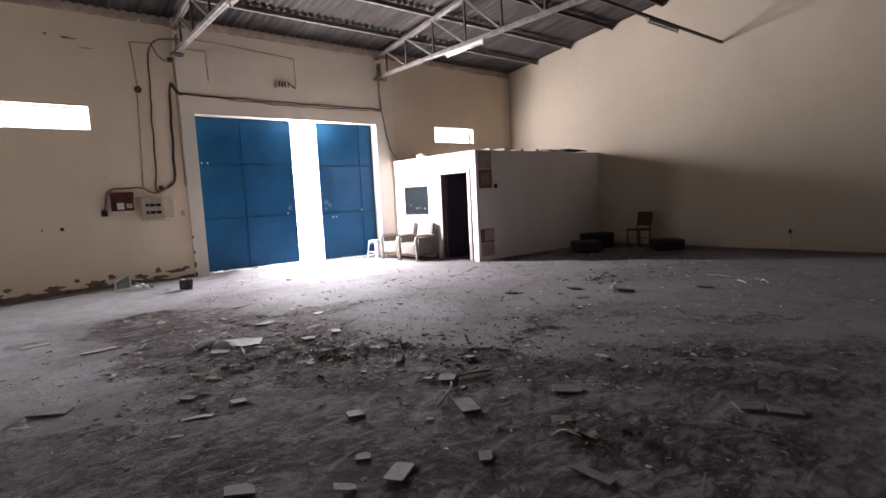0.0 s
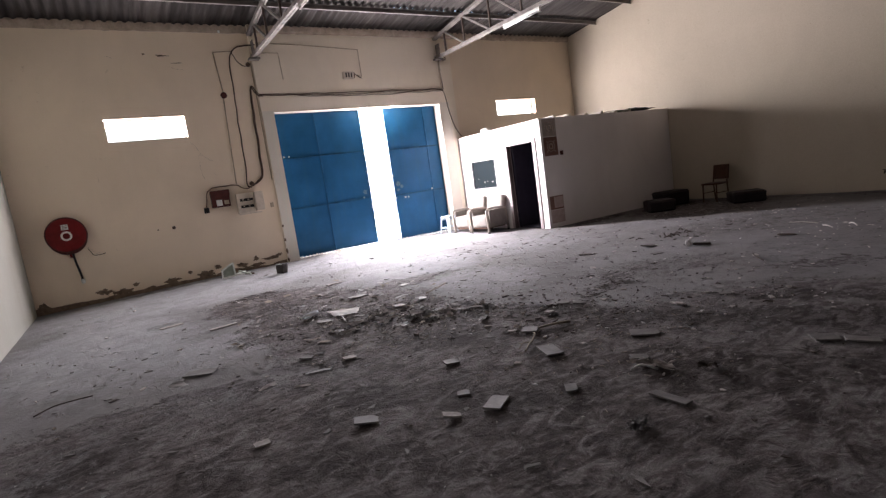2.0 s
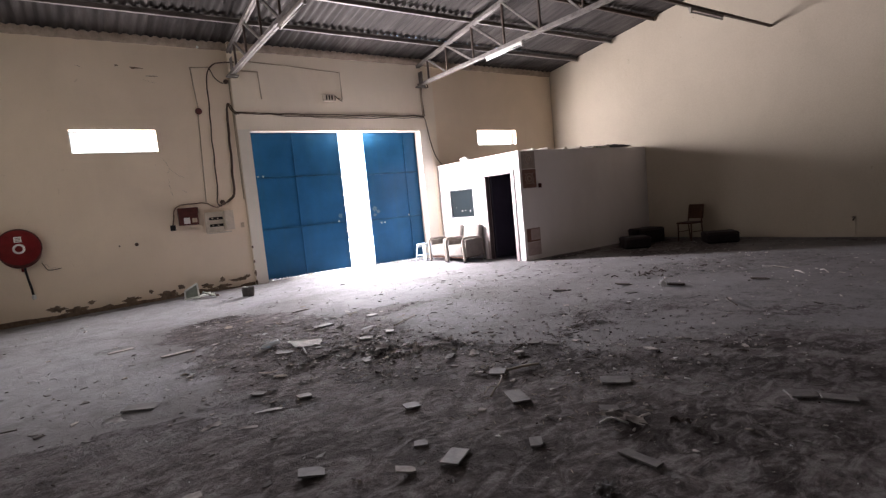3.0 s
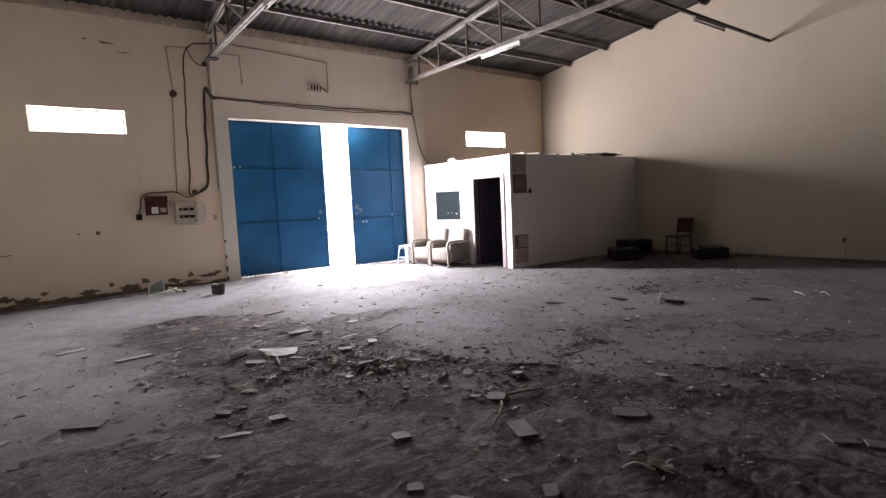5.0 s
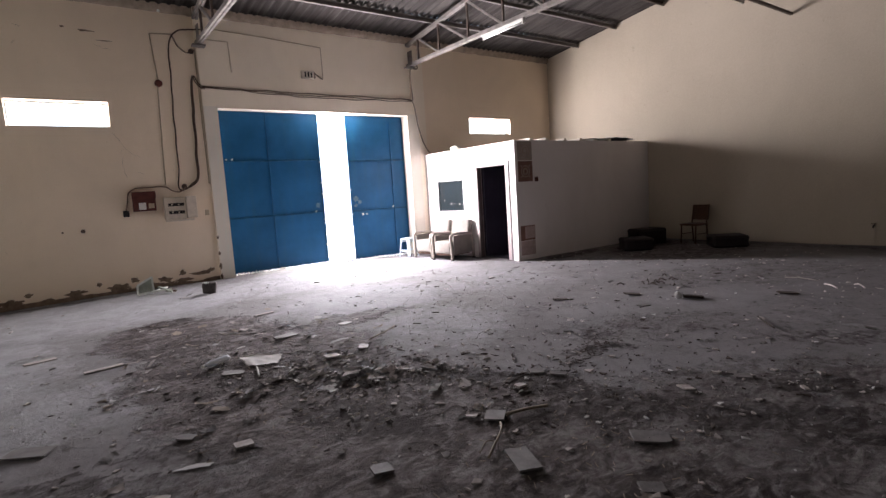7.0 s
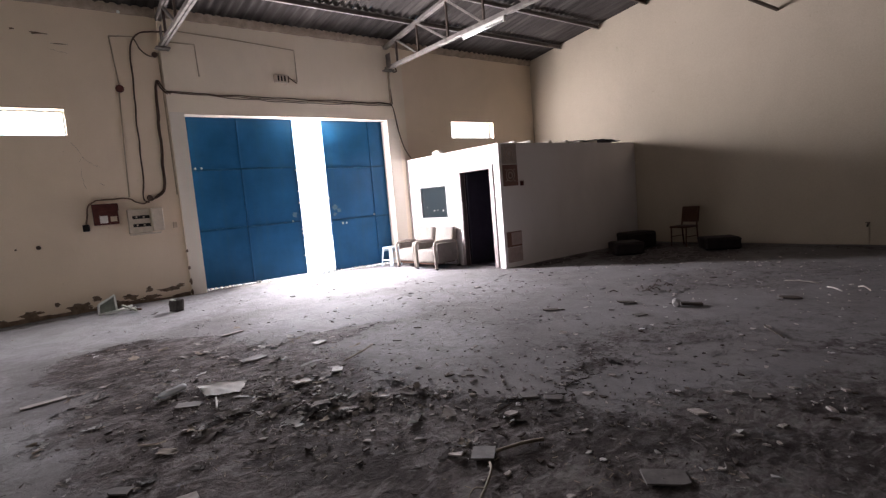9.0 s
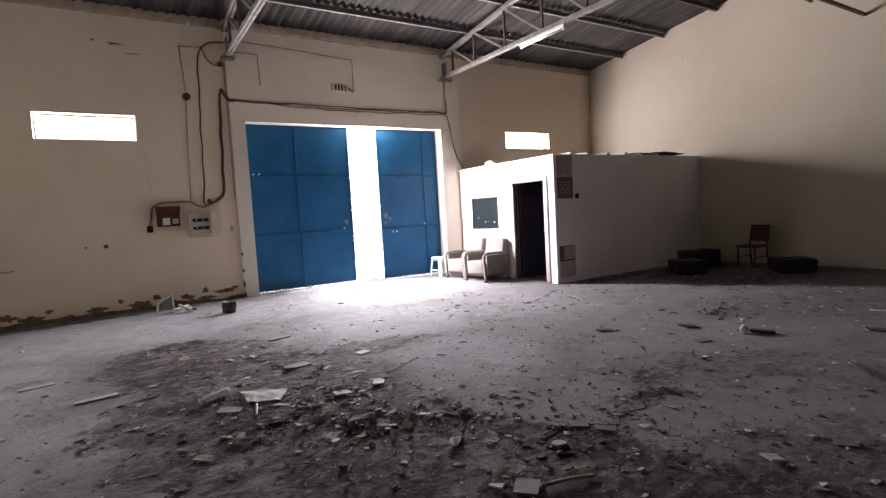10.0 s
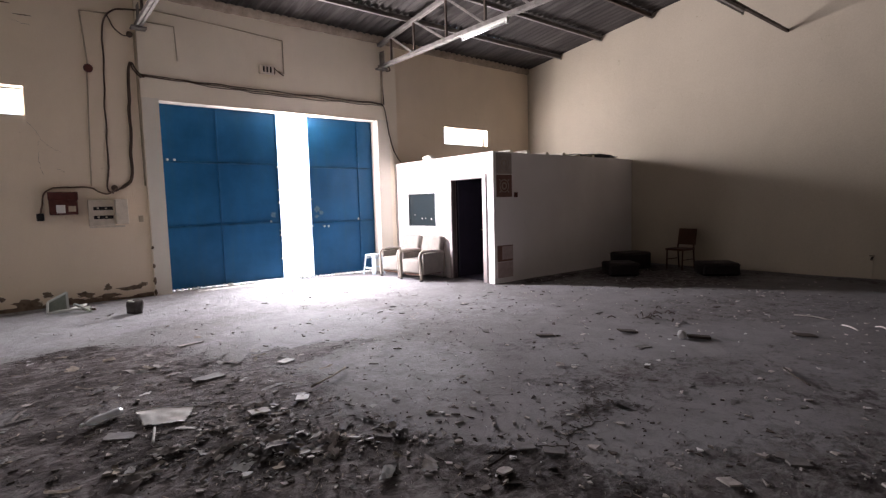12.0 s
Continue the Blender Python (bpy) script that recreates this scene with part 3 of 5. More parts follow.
def truss(x):
    t = thing("roof_truss", x, 12.06, 4.80, "grey painted welded steel roof truss", "truss", "roof trusses")
    ends = [(1, p) for p in POSTS] + [(-1, -p) for p in reversed(POSTS)]
    ys_ = [y for _, y in ends]

    def top(y):
        return roof_z(y) - 0.155

    def put(name, a, b, w, h):
        bm_ = B()
        beam(bm_, Vector(a) - Vector((0, 12.06, 4.80)), Vector(b) - Vector((0, 12.06, 4.80)), w, h, (0, 1, 0) if a[1] == b[1] else (0, 0, 1))
        part(name, bm_, M_PURLIN if name == "post" else M_STEEL, t)

    # each chord is a pair of angles with a slot between
    for s in (-0.03, 0.03):
        put("bottom_chord", (s, 12.05, 4.80), (s, -11.99, 4.80), 0.045, 0.07)
        put("top_chord", (s, 12.05, top(12.05)), (s, 0, top(0)), 0.045, 0.07)
        put("top_chord", (s, 0, top(0)), (s, -11.99, top(11.99)), 0.045, 0.07)
    for y in ys_:
        put("post", (0, y, 4.80), (0, y, top(y)), 0.04, 0.04) if abs(y) < 12 else None
    for a, b in zip(POSTS, POSTS[1:]):
        put("brace", (0, a, top(a)), (0, b, 4.80), 0.045, 0.04)
        put("brace", (0, -a, top(a)), (0, -b, 4.80), 0.045, 0.04)
    bm_ = B()
    box(bm_, -0.12, 0.12, -0.18, 0.0, -0.07, -0.036, 0.004)
    part("bearing_plate", bm_, M_STEEL, t)
    bm_ = B()
    box(bm_, -0.006, 0.006, -0.22, -0.02, 0.036, 0.34, 0.003)
    part("gusset", bm_, M_STEEL, t)
    return t


truss(3.12)
truss(8.06)

# tie bar between the trusses and the gable wall
for a, b in ((8.12, EAST), (3.18, 8.0), (WEST, 3.06)):
    bm = B()
    beam(bm, (a, 5.37, 4.80), (b, 5.37, 4.80), 0.05, 0.05)
    mesh("tie_bar", bm, M_PURLIN, "dark steel tie bar between truss and wall", "bar", "tie bars", "structure")


def tube_light(a, b, z, mat):
    """A batten fitting with one tube, hung under a bar from a to b."""
    a, b = Vector(a), Vector(b)
    c, d = (a + b) / 2, (b - a)
    t = thing("fluorescent_light", c.x, c.y, z, "unlit white fluorescent batten light under the steelwork", "light", "batten lights", math.degrees(math.atan2(d.y, d.x)))
    L = d.length / 2
    bm_ = B()
    box(bm_, -L, L, -0.032, 0.032, -0.055, 0.0, 0.006)
    part("housing", bm_, mat, t)
    bm_ = B()
    tube(bm_, [(-L + 0.05, 0, -0.085), (L - 0.05, 0, -0.085)], 0.014, 8)
    part("tube", bm_, M_GLASSY_TUBE if mat == M_TUBE else mat, t, smooth=True)
    for s in (-1, 1):
        bm_ = B()
        box(bm_, s * (L - 0.03) - 0.02, s * (L - 0.03) + 0.02, -0.022, 0.022, -0.105, -0.05, 0.005)
        part("lampholder", bm_, mat, t)
    return t


tube_light((8.06, 9.15, 0), (8.06, 7.95, 0), 4.765, M_TUBE)
tube_light((9.95, 5.37, 0), (11.15, 5.37, 0), 4.775, M_DIRTY)
tube_light((5.65, 5.37, 0), (6.85, 5.37, 0), 4.775, M_TUBE)
tube_light((3.12, 8.6, 0), (3.12, 7.4, 0), 4.765, M_DIRTY)

# ---- gate ----


def gate_leaf(x0, x1, seam, foot, label):
    y0 = NORTH + 0.235
    t = thing("gate_leaf", (x0 + x1) / 2, y0, foot, label, "gate", "gate leaves")
    cx = (x0 + x1) / 2
    h = 3.62
    lines_z, lines_x = [0.0, 1.19, 2.42, h], [x0 - cx, seam - cx, x1 - cx]
    for a, b in zip(lines_x, lines_x[1:]):
        for c, d in zip(lines_z, lines_z[1:]):
            bm_ = B()
            # each sheet is a little dished between its bars
            n = 6
            g = [[bm_.verts.new((a + (b - a) * i / n, 0.006 + 0.004 * math.sin(math.pi * i / n) * math.sin(math.pi * j / n), c + (d - c) * j / n)) for i in range(n + 1)] for j in range(n + 1)]
            for j in range(n):
                for i in range(n):
                    bm_.faces.new((g[j][i], g[j][i + 1], g[j + 1][i + 1], g[j + 1][i]))
            ex = bmesh.ops.extrude_face_region(bm_, geom=bm_.faces[:])
            bmesh.ops.translate(bm_, verts=[v for v in ex["geom"] if isinstance(v, bmesh.types.BMVert)], vec=(0, 0.004, 0))
            part("panel", bm_, M_BLUE, t)
    for z in lines_z:
        bm_ = B()
        box(bm_, x0 - cx, x1 - cx, -0.022, 0.008, max(z - 0.019, 0), z + 0.019, 0.004)
        part("rail", bm_, M_BLUE_BAR, t)
    for x in lines_x:
        bm_ = B()
        box(bm_, x - 0.016, x + 0.016, -0.015, 0.006, 0.0, h, 0.004)
        part("stile", bm_, M_BLUE, t)
    return t, cx


left, cx = gate_leaf(3.1, 5.60, 4.41, 0.100, "blue painted steel sliding gate leaf, nearly closed")
for dx, z in ((3.50, 2.45), (3.62, 2.45), (5.40, 1.22)):
    bm = B()
    lathe(bm, [(0.02, 0), (0.024, 0.008), (0.012, 0.018)], 10, pose(dx - cx, -0.012, z, 90))
    part("bolt", bm, M_TUBE, left, "bright bolt head")
right, cx = gate_leaf(6.34, 8.75, 7.55, 0.060, "blue painted steel sliding gate leaf, pushed half open")
for dx, z in ((6.62, 1.10), (6.72, 1.10), (7.50, 1.24)):
    bm = B()
    lathe(bm, [(0.02, 0), (0.026, 0.008), (0.012, 0.018)], 10, pose(dx - cx, -0.012, z, 90))
    part("bolt", bm, M_TUBE, right, "bright bolt head")
# white tabs along the meeting edges, painting dots of daylight through holes
for leaf, x, zs in ((left, 5.605, (0.42, 0.93, 1.02, 1.62, 1.88, 2.36)), (right, 6.335, (1.12, 1.72))):
    for k, z in enumerate(zs):
        bm = B()
        box(bm, x - leaf.location.x - 0.022, x - leaf.location.x + 0.018, -0.02, 0.006, z - 0.018 - 0.006 * (k % 2), z + 0.018, 0.004)
        part("light_dot", bm, M_TUBE, leaf, "white tab standing in for daylight through a hole")
# paint rubbed away round the lock
for k, (x, z, w, h) in enumerate(((6.47, 1.50, 0.10, 0.09), (6.56, 1.41, 0.07, 0.06), (6.45, 1.33, 0.06, 0.05), (5.46, 1.36, 0.07, 0.08), (6.62, 1.12, 0.08, 0.02))):
    bm = B()
    vs = []
    for i in range(30):
        a = math.tau * i / 30
        r = 0.7 + 0.55 * noise.noise((math.cos(a) * 2 + k * 3.3, math.sin(a) * 2, k)) + 0.25 * noise.noise((math.cos(a) * 6, math.sin(a) * 6, k * 2.0))
        leaf = right if x > 6 else left
        vs.append(bm.verts.new((x - leaf.location.x + w * r * math.cos(a), 0.002, z + h * r * math.sin(a))))
    slab(bm, vs, 0.003)
    part("worn_patch", bm, M_WORNBLUE, leaf, "patch of paint rubbed pale round the lock")
bm = B()
box(bm, 2.6, 9.2, NORTH + 0.24, NORTH + 0.30, 3.78, 3.86, 0.004)
mesh("gate_track", bm, M_STEEL, "steel track carrying the sliding gate", "track", kind="structure")

# high vents
for k, (a, b, c, d) in enumerate(VENTS):
    w = thing("window_%d" % (k + 1), (a + b) / 2, NORTH + 0.1, c, "high slot window glaring with daylight", "window")
    w["kind"] = "structure"
    L = (b - a) / 2
    for p in ((-L, L, 0, 0.025), (-L, L, d - c - 0.025, d - c), (-L, -L + 0.025, 0.026, d - c - 0.026), (L - 0.025, L, 0.026, d - c - 0.026)):
        bm = B()
        box(bm, p[0] + 0.001, p[1] - 0.001, 0.06, 0.10, p[2] + 0.001, p[3] - 0.001)
        part("window_frame", bm, M_TUBE, w)

# ---- office ----
OX, OY, OH = 8.40, 8.73, 2.57
DOOR = (8.94, 10.03, -0.3, 2.13)
WIN = (10.51, 11.56, 1.08, 1.86)
office = thing("office_cabin", OX, OY, 0, "white plastered office cabin built into the hall corner", "cabin")
office["kind"] = "structure"


def opart(name, bm_, mat, label="", parent=None, smooth=False):
    bmesh.ops.translate(bm_, verts=bm_.verts, vec=(-OX, -OY, 0))
    return part(name, bm_, mat, parent or office, label, smooth)


bm = B()
wall_y(bm, OY, NORTH, -0.1, OH, OX, OX + 0.11, [DOOR, WIN])
opart("front_wall", bm, M_WHITE)
bm = B()
box(bm, OX + 0.111, EAST, OY, OY + 0.11, -0.1, OH)
side_wall = opart("side_wall", bm, M_WHITE)
bm = B()
box(bm, OX + 0.12, EAST, OY + 0.12, NORTH, 2.44, 2.52)
opart("cabin_roof", bm, M_LOW_BOUNCE)
# door lining and architrave
for a, b, c, d in ((8.92, 9.03, 0.0, 2.09), (9.985, 10.06, 0.0, 2.09)):
    bm = B()
    box(bm, OX - 0.02, OX + 0.13, a, b, c, d - 0.001, 0.004)
    opart("door_frame", bm, M_DOORFRAME, "pinkish painted door jamb")
bm = B()
box(bm, OX - 0.02, OX + 0.13, 8.92, 10.06, 2.09, 2.165, 0.004)
opart("door_frame", bm, M_DOORFRAME)
for a, b, c, d in ((9.031, 9.045, 0.0, 2.089), (9.970, 9.984, 0.0, 2.089), (9.046, 9.969, 2.075, 2.089)):
    bm = B()
    box(bm, OX - 0.005, OX + 0.10, a, b, c, d)
    opart("door_lining", bm, M_DOORWOOD, "worn brown door lining")
bm = B()
box(bm, OX + 0.135, OX + 0.95, 9.92, 9.96, 0.02, 2.06, 0.003)
office_door = opart("door", bm, M_DOOR_SHADE, "dark door swung open into the cabin")
bm = B()
tube(bm, [(OX + 0.85, 9.919, 1.0), (OX + 0.85, 9.87, 1.0), (OX + 0.74, 9.87, 1.0)], 0.01, 7)
opart("door_handle", bm, M_BRASS, "dull metal handle", office_door)
# window
for a, b, c, d in ((WIN[0], WIN[1], WIN[2], WIN[2] + 0.03), (WIN[0], WIN[1], WIN[3] - 0.03, WIN[3]), (WIN[0], WIN[0] + 0.03, WIN[2] + 0.031, WIN[3] - 0.031), (WIN[1] - 0.03, WIN[1], WIN[2] + 0.031, WIN[3] - 0.031)):
    bm = B()
    box(bm, OX - 0.008, OX + 0.06, a + 0.001, b - 0.001, c + 0.001, d - 0.001)
    opart("window_frame", bm, M_ALU, "thin grey aluminium window frame")
bm = B()
box(bm, OX + 0.02, OX + 0.026, WIN[0] + 0.03, WIN[1] - 0.03, WIN[2] + 0.03, WIN[3] - 0.03)
pane = opart("window_pane", bm, M_PANE, "dark grimy glass")
for y, z, r in ((11.33, 1.36, 0.014), (11.06, 1.27, 0.02), (10.93, 1.28, 0.012), (10.72, 1.26, 0.022)):
    bm = B()
    lathe(bm, [(r, 0), (r * 0.9, 0.002)], 9, pose(OX + 0.019, y, z, 0, -90))
    opart("sticker", bm, M_DIRTY, "pale torn sticker", pane)
# near-black sheets on the cabin's inner faces: its interior shade put into colour
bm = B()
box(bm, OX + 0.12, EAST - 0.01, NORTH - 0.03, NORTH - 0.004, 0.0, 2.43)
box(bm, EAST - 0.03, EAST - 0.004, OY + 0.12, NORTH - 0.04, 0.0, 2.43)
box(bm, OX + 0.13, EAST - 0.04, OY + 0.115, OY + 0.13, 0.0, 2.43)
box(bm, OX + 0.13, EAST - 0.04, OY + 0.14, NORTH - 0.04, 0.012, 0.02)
opart("inner_shade_sheets", bm, M_DOOR_SHADE, "near-black sheets painting the shade of the unlit interior")

# ceramic tiles on the side wall, sample column
for k, (z0, z1, mat, mot) in enumerate(((2.14, 2.545, M_GREYTILE, 0.13), (1.69, 2.125, M_BROWNTILE, 0.12), (0.42, 0.74, M_BROWNTILE, 0.0), (0.10, 0.41, M_PINKTILE, 0.0))):
    bm = B()
    box(bm, 8.475, 8.91, OY - 0.012, OY - 0.001, z0, z1, 0.003)
    t = opart("tile", bm, mat, parent=side_wall)
    if mot:
        bm = B()
        for r in (mot, mot * 0.5):
            ring = [(8.69 + r * math.cos(a), OY - 0.013, (z0 + z1) / 2 + r * math.sin(a)) for a in (math.tau * i / 20 for i in range(21))]
            tube(bm, ring, 0.010 if r == mot else 0.016, 5, cap=False)
        for i in range(4):
            a = math.tau * (i + 0.5) / 4
            tube(bm, [(8.69 + mot * 1.2 * math.cos(a), OY - 0.012, (z0 + z1) / 2 + mot * 1.2 * math.sin(a)), (8.69 + mot * 1.6 * math.cos(a), OY - 0.012, (z0 + z1) / 2 + mot * 1.5 * math.sin(a))], 0.012, 5)
        opart("tile_motif", bm, M_MOTIF, "paler round motif", t)
bm = B()
box(bm, 8.60, 8.91, OY - 0.0135, OY - 0.0125, 0.46, 0.72)
opart("tile_motif", bm, M_PINKTILE, "pale worn corner of a tile", side_wall)
bm = B()
box(bm, 8.97, 9.06, OY - 0.03, OY - 0.001, 1.68, 1.78, 0.006)
mesh("wall_switch", bm, M_REDBOX, "brown switch box on the cabin's side wall", "switch")

# rafter ends and odds and ends on the cabin roof
for k, x in enumerate((8.95, 9.45, 10.05, 10.62, 11.15, 11.7)):
    bm = B()
    box(bm, x - 0.05, x + 0.05, OY + 0.02, OY + 1.2, OH + 0.001, OH + 0.05 + 0.012 * (k % 2), 0.006)
    mesh("roof_batten", bm, M_JAMB, "pale timber batten lying on the cabin roof", "batten", "cabin roof battens")
bm = B()
n = 14
top = [[bm.verts.new((11.0 + 1.9 * i / n, OY + 0.01 + 0.5 * j / 4, OH + 0.055 + 0.035 * noise.noise((i * 0.8, j * 0.9, 3)) + (0.03 if 4 < i < 11 else 0))) for i in range(n + 1)] for j in range(5)]
for j in range(4):
    for i in range(n):
        bm.faces.new((top[j][i], top[j][i + 1], top[j + 1][i + 1], top[j + 1][i]))
bmesh.ops.solidify(bm, geom=bm.faces[:], thickness=0.035)
mesh("folded_tarpaulin", bm, M_CUSHION, "dark crumpled tarpaulin lying on the cabin roof edge", "tarpaulin", smooth=True)
bm = B()
bmesh.ops.create_icosphere(bm, subdivisions=3, radius=0.12)
for v in bm.verts:
    v.co = Vector((v.co.x, v.co.y * 1.5, v.co.z * 0.6)) * (1 + 0.3 * noise.noise(v.co * 9))
ob = mesh("cloth_bundle", bm, M_JAMB, "small white cloth bundle on the cabin roof", "bundle", smooth=True)
ob.location = (8.55, 10.9, OH + 0.05)

# ---- fittings on the gate wall ----
WY, GY = NORTH - 0.001, FACE - 0.001


def cable(name, pts, r, mat, label, smooth=6, group="wall cables"):
    bm_ = B()
    tube(bm_, pts, r, 7, smooth)
    for v in bm_.verts:
        v.co.x += 0.022 * noise.noise((v.co.x * 2.5, 1, v.co.z * 2.5)) + 0.008 * noise.noise((v.co.x * 9, 6, v.co.z * 9))
        v.co.z += 0.014 * noise.noise((v.co.x * 3.0, 4, v.co.z * 3.0)) + 0.008 * noise.noise((v.co.x * 9, 2, v.co.z * 9))
    return mesh(name, bm_, mat, label, "cable", group, smooth=True)


def sag(a, b, y, drop, n=9, wob=0.012, seed=1):
    r_ = random.Random(seed)
    return [(a[0] + (b[0] - a[0]) * k / n, y - r_.uniform(0, 0.012), a[1] + (b[1] - a[1]) * k / n - drop * 4 * (k / n) * (1 - k / n) + r_.uniform(-wob, wob)) for k in range(n + 1)]


# thick looping supply cables left of the gate
cable("supply_cable", [(3.18, 11.95, 5.05), (2.98, WY - 0.04, 5.06), (2.76, WY - 0.03, 5.00), (2.63, WY - 0.03, 4.80), (2.60, WY - 0.025, 4.3), (2.57, WY - 0.025, 3.6), (2.55, WY - 0.025, 2.9), (2.53, WY - 0.025, 2.3), (2.50, WY - 0.03, 2.0), (2.58, WY - 0.03, 1.93)], 0.014, M_CABLE, "thick black supply cable looping down the cream wall")
cable("supply_cable", [(2.68, WY - 0.03, 4.93), (2.78, WY - 0.04, 4.72), (2.93, WY - 0.03, 4.62), (3.03, WY - 0.03, 4.68)], 0.010, M_CABLE, "short black cable tail at the truss bearing")
for k, dx in enumerate((0.0, 0.045)):
    cable("supply_cable", [(3.12 + dx, GY - 0.02, 3.93), (3.02 + dx, WY - 0.05, 4.05), (2.96 + dx * 0.6, WY - 0.03, 4.18), (2.93 + dx * 0.4, WY - 0.03, 4.0), (2.90 + dx * 0.5, WY - 0.025, 3.4), (2.88 + dx * 0.5, WY - 0.025, 2.7), (2.85 + dx * 0.5, WY - 0.025, 2.2), (2.72 + dx, WY - 0.03, 2.05), (2.62 - dx, WY - 0.03, 1.96)], 0.014, M_CABLE, "thick black cable bundle dropping to the panel")
cable("supply_cable", [(2.62, WY - 0.03, 2.00), (2.50, WY - 0.035, 1.92), (2.36, WY - 0.035, 1.95), (2.25, WY - 0.03, 2.02), (2.0, WY - 0.02, 2.03), (1.75, WY - 0.02, 2.02)], 0.013, M_TAPED, "black cable curling between panel and fuse box")
cable("supply_cable", [(1.75, WY - 0.02, 2.02), (1.62, WY - 0.025, 1.93), (1.58, WY - 0.02, 1.75), (1.555, WY - 0.02, 1.60)], 0.012, M_TAPED, "dark cable running down beside the fuse box")
# cables across the lintel
for k in range(3):
    cable("lintel_cable", sag((3.12, 3.98 - 0.012 * k), (8.10, 3.98 - 0.02 * k), GY - 0.025, 0.02 + 0.02 * k, 12, 0.016, 3 + k), 0.008 + 0.002 * (k == 0), M_CABLE, "dark cable sagging across the wall above the gate", 5, "lintel cables")
cable("lintel_cable", [(8.05, GY - 0.03, 3.97), (8.14, GY - 0.03, 3.85), (8.22, GY - 0.03, 3.4), (8.32, GY - 0.03, 3.0), (8.46, GY - 0.03, 2.72), (8.55, GY - 0.03, 2.62)], 0.011, M_CABLE, "black cable dropping to the cabin roof")
cable("lintel_cable", [(8.12, GY - 0.03, 3.97), (8.11, GY - 0.02, 4.4), (8.10, GY - 0.03, 4.68), (8.16, GY - 0.06, 4.86), (8.27, GY - 0.07, 4.83), (8.30, GY - 0.08, 4.75), (8.20, GY - 0.08, 4.73), (8.12, GY - 0.1, 4.82), (8.06, GY - 0.2, 4.87)], 0.016, M_CABLE, "black cable coiled under the truss bearing")
bm = B()
tube(bm, [(8.085, GY - 0.02, 3.98), (8.085, GY - 0.02, 4.75)], 0.022, 8)
mesh("cable_conduit", bm, M_CONDUIT, "painted conduit up the pilaster", "conduit", "painted conduits", smooth=True)
for pts in ([(3.30, GY - 0.012, 5.12), (4.4, GY - 0.012, 5.08), (5.72, GY - 0.012, 5.00), (5.72, GY - 0.012, 4.34), (5.60, GY - 0.02, 4.38)], [(3.16, GY - 0.012, 4.90), (3.70, GY - 0.012, 4.90), (3.72, GY - 0.012, 4.30)], [(2.30, WY - 0.012, 4.92), (2.36, WY - 0.012, 4.05)], [(2.30, WY - 0.012, 4.92), (2.70, WY - 0.012, 4.95)], [(2.34, WY - 0.012, 3.93), (2.27, WY - 0.012, 2.05)], [(3.062, WY - 0.012, 4.7), (3.07, WY - 0.012, 2.05)]):
    bm = B()
    tube(bm, pts, 0.012, 6)
    mesh("cable_conduit", bm, M_CONDUIT, "thin painted-over wiring conduit on the wall", "conduit", "painted conduits", smooth=True)

# round junction boxes
for x, z, r, lab in ((2.36, 4.0, 0.068, "round dark junction box on the wall"), (2.60, 2.02, 0.05, "dark round cable gland above the panel"), (0.85, 1.29, 0.035, "small dark plug hole cover on the wall"), (0.55, 1.29, 0.016, "small dark bolt in the wall"), (3.00, 4.66, 0.05, "dark round junction box by the truss bearing")):
    bm = B()
    lathe(bm, [(r, 0), (r, r * 0.5), (r * 0.8, r * 0.65), (r * 0.3, r * 0.68)], 16, pose(x, WY, z, 90))
    mesh("junction_box", bm, M_REDBOX if r > 0.06 else M_CABLE, lab, "box", "junction boxes", smooth=False)

# fuse box with its label
fb = thing("fuse_box", 1.86, WY, 1.58, "dark red-brown fuse box with a white label", "box")
bm = B()
box(bm, -0.19, 0.19, -0.14, 0.0, 0, 0.36, 0.012, 2)
part("body", bm, M_REDBOX, fb)
bm = B()
box(bm, -0.20, 0.20, -0.155, -0.142, 0.24, 0.37, 0.006)
part("lid", bm, M_REDBOX, fb, "darker hinged lid")
for a, b, c, d, m_ in ((-0.10, 0.02, 0.03, 0.16, M_LABEL), (0.06, 0.16, 0.05, 0.14, M_CONDUIT)):
    bm = B()
    box(bm, a, b, -0.1435, -0.1405, c, d)
    part("label_plate", bm, m_, fb, "paper label")
bm = B()
box(bm, 1.50, 1.60, WY - 0.06, WY, 1.49, 1.61, 0.01)
mesh("socket", bm, M_BLACK, "dark wall socket below the fuse box cable", "socket")
# distribution panel, its cover hinged open
dp = thing("distribution_panel", 2.46, WY, 1.38, "cream enamel distribution panel with its door folded open", "panel")
bm = B()
box(bm, -0.27, 0.10, -0.10, 0, 0, 0.44, 0.008)
part("body", bm, M_PANEL, dp)
for z in (0.14, 0.29):
    bm = B()
    box(bm, -0.20, 0.08, -0.104, -0.101, z - 0.028, z + 0.03)
    strip = part("breaker_row", bm, M_BLACK, dp, "black breaker slot")
    for k in range(7):
        bm = B()
        box(bm, -0.188 + k * 0.038, -0.160 + k * 0.038, -0.118, -0.1045, z - 0.02 + 0.01 * (k % 3 == 1), z + 0.012 + 0.008 * (k % 2))
        part("breaker", bm, M_PANEL if k % 3 == 1 else M_BLACK, strip)
bm = B()
box(bm, -0.27, 0.24, -0.103, -0.085, -0.035, -0.004, 0.003)
part("bottom_lip", bm, M_PANEL, dp)
bm = B()
box(bm, 0.102, 0.28, -0.26, -0.10, 0.02, 0.44, 0.004, 1)
part("door", bm, M_PANEL, dp, "open panel door catching light")
bm = B()
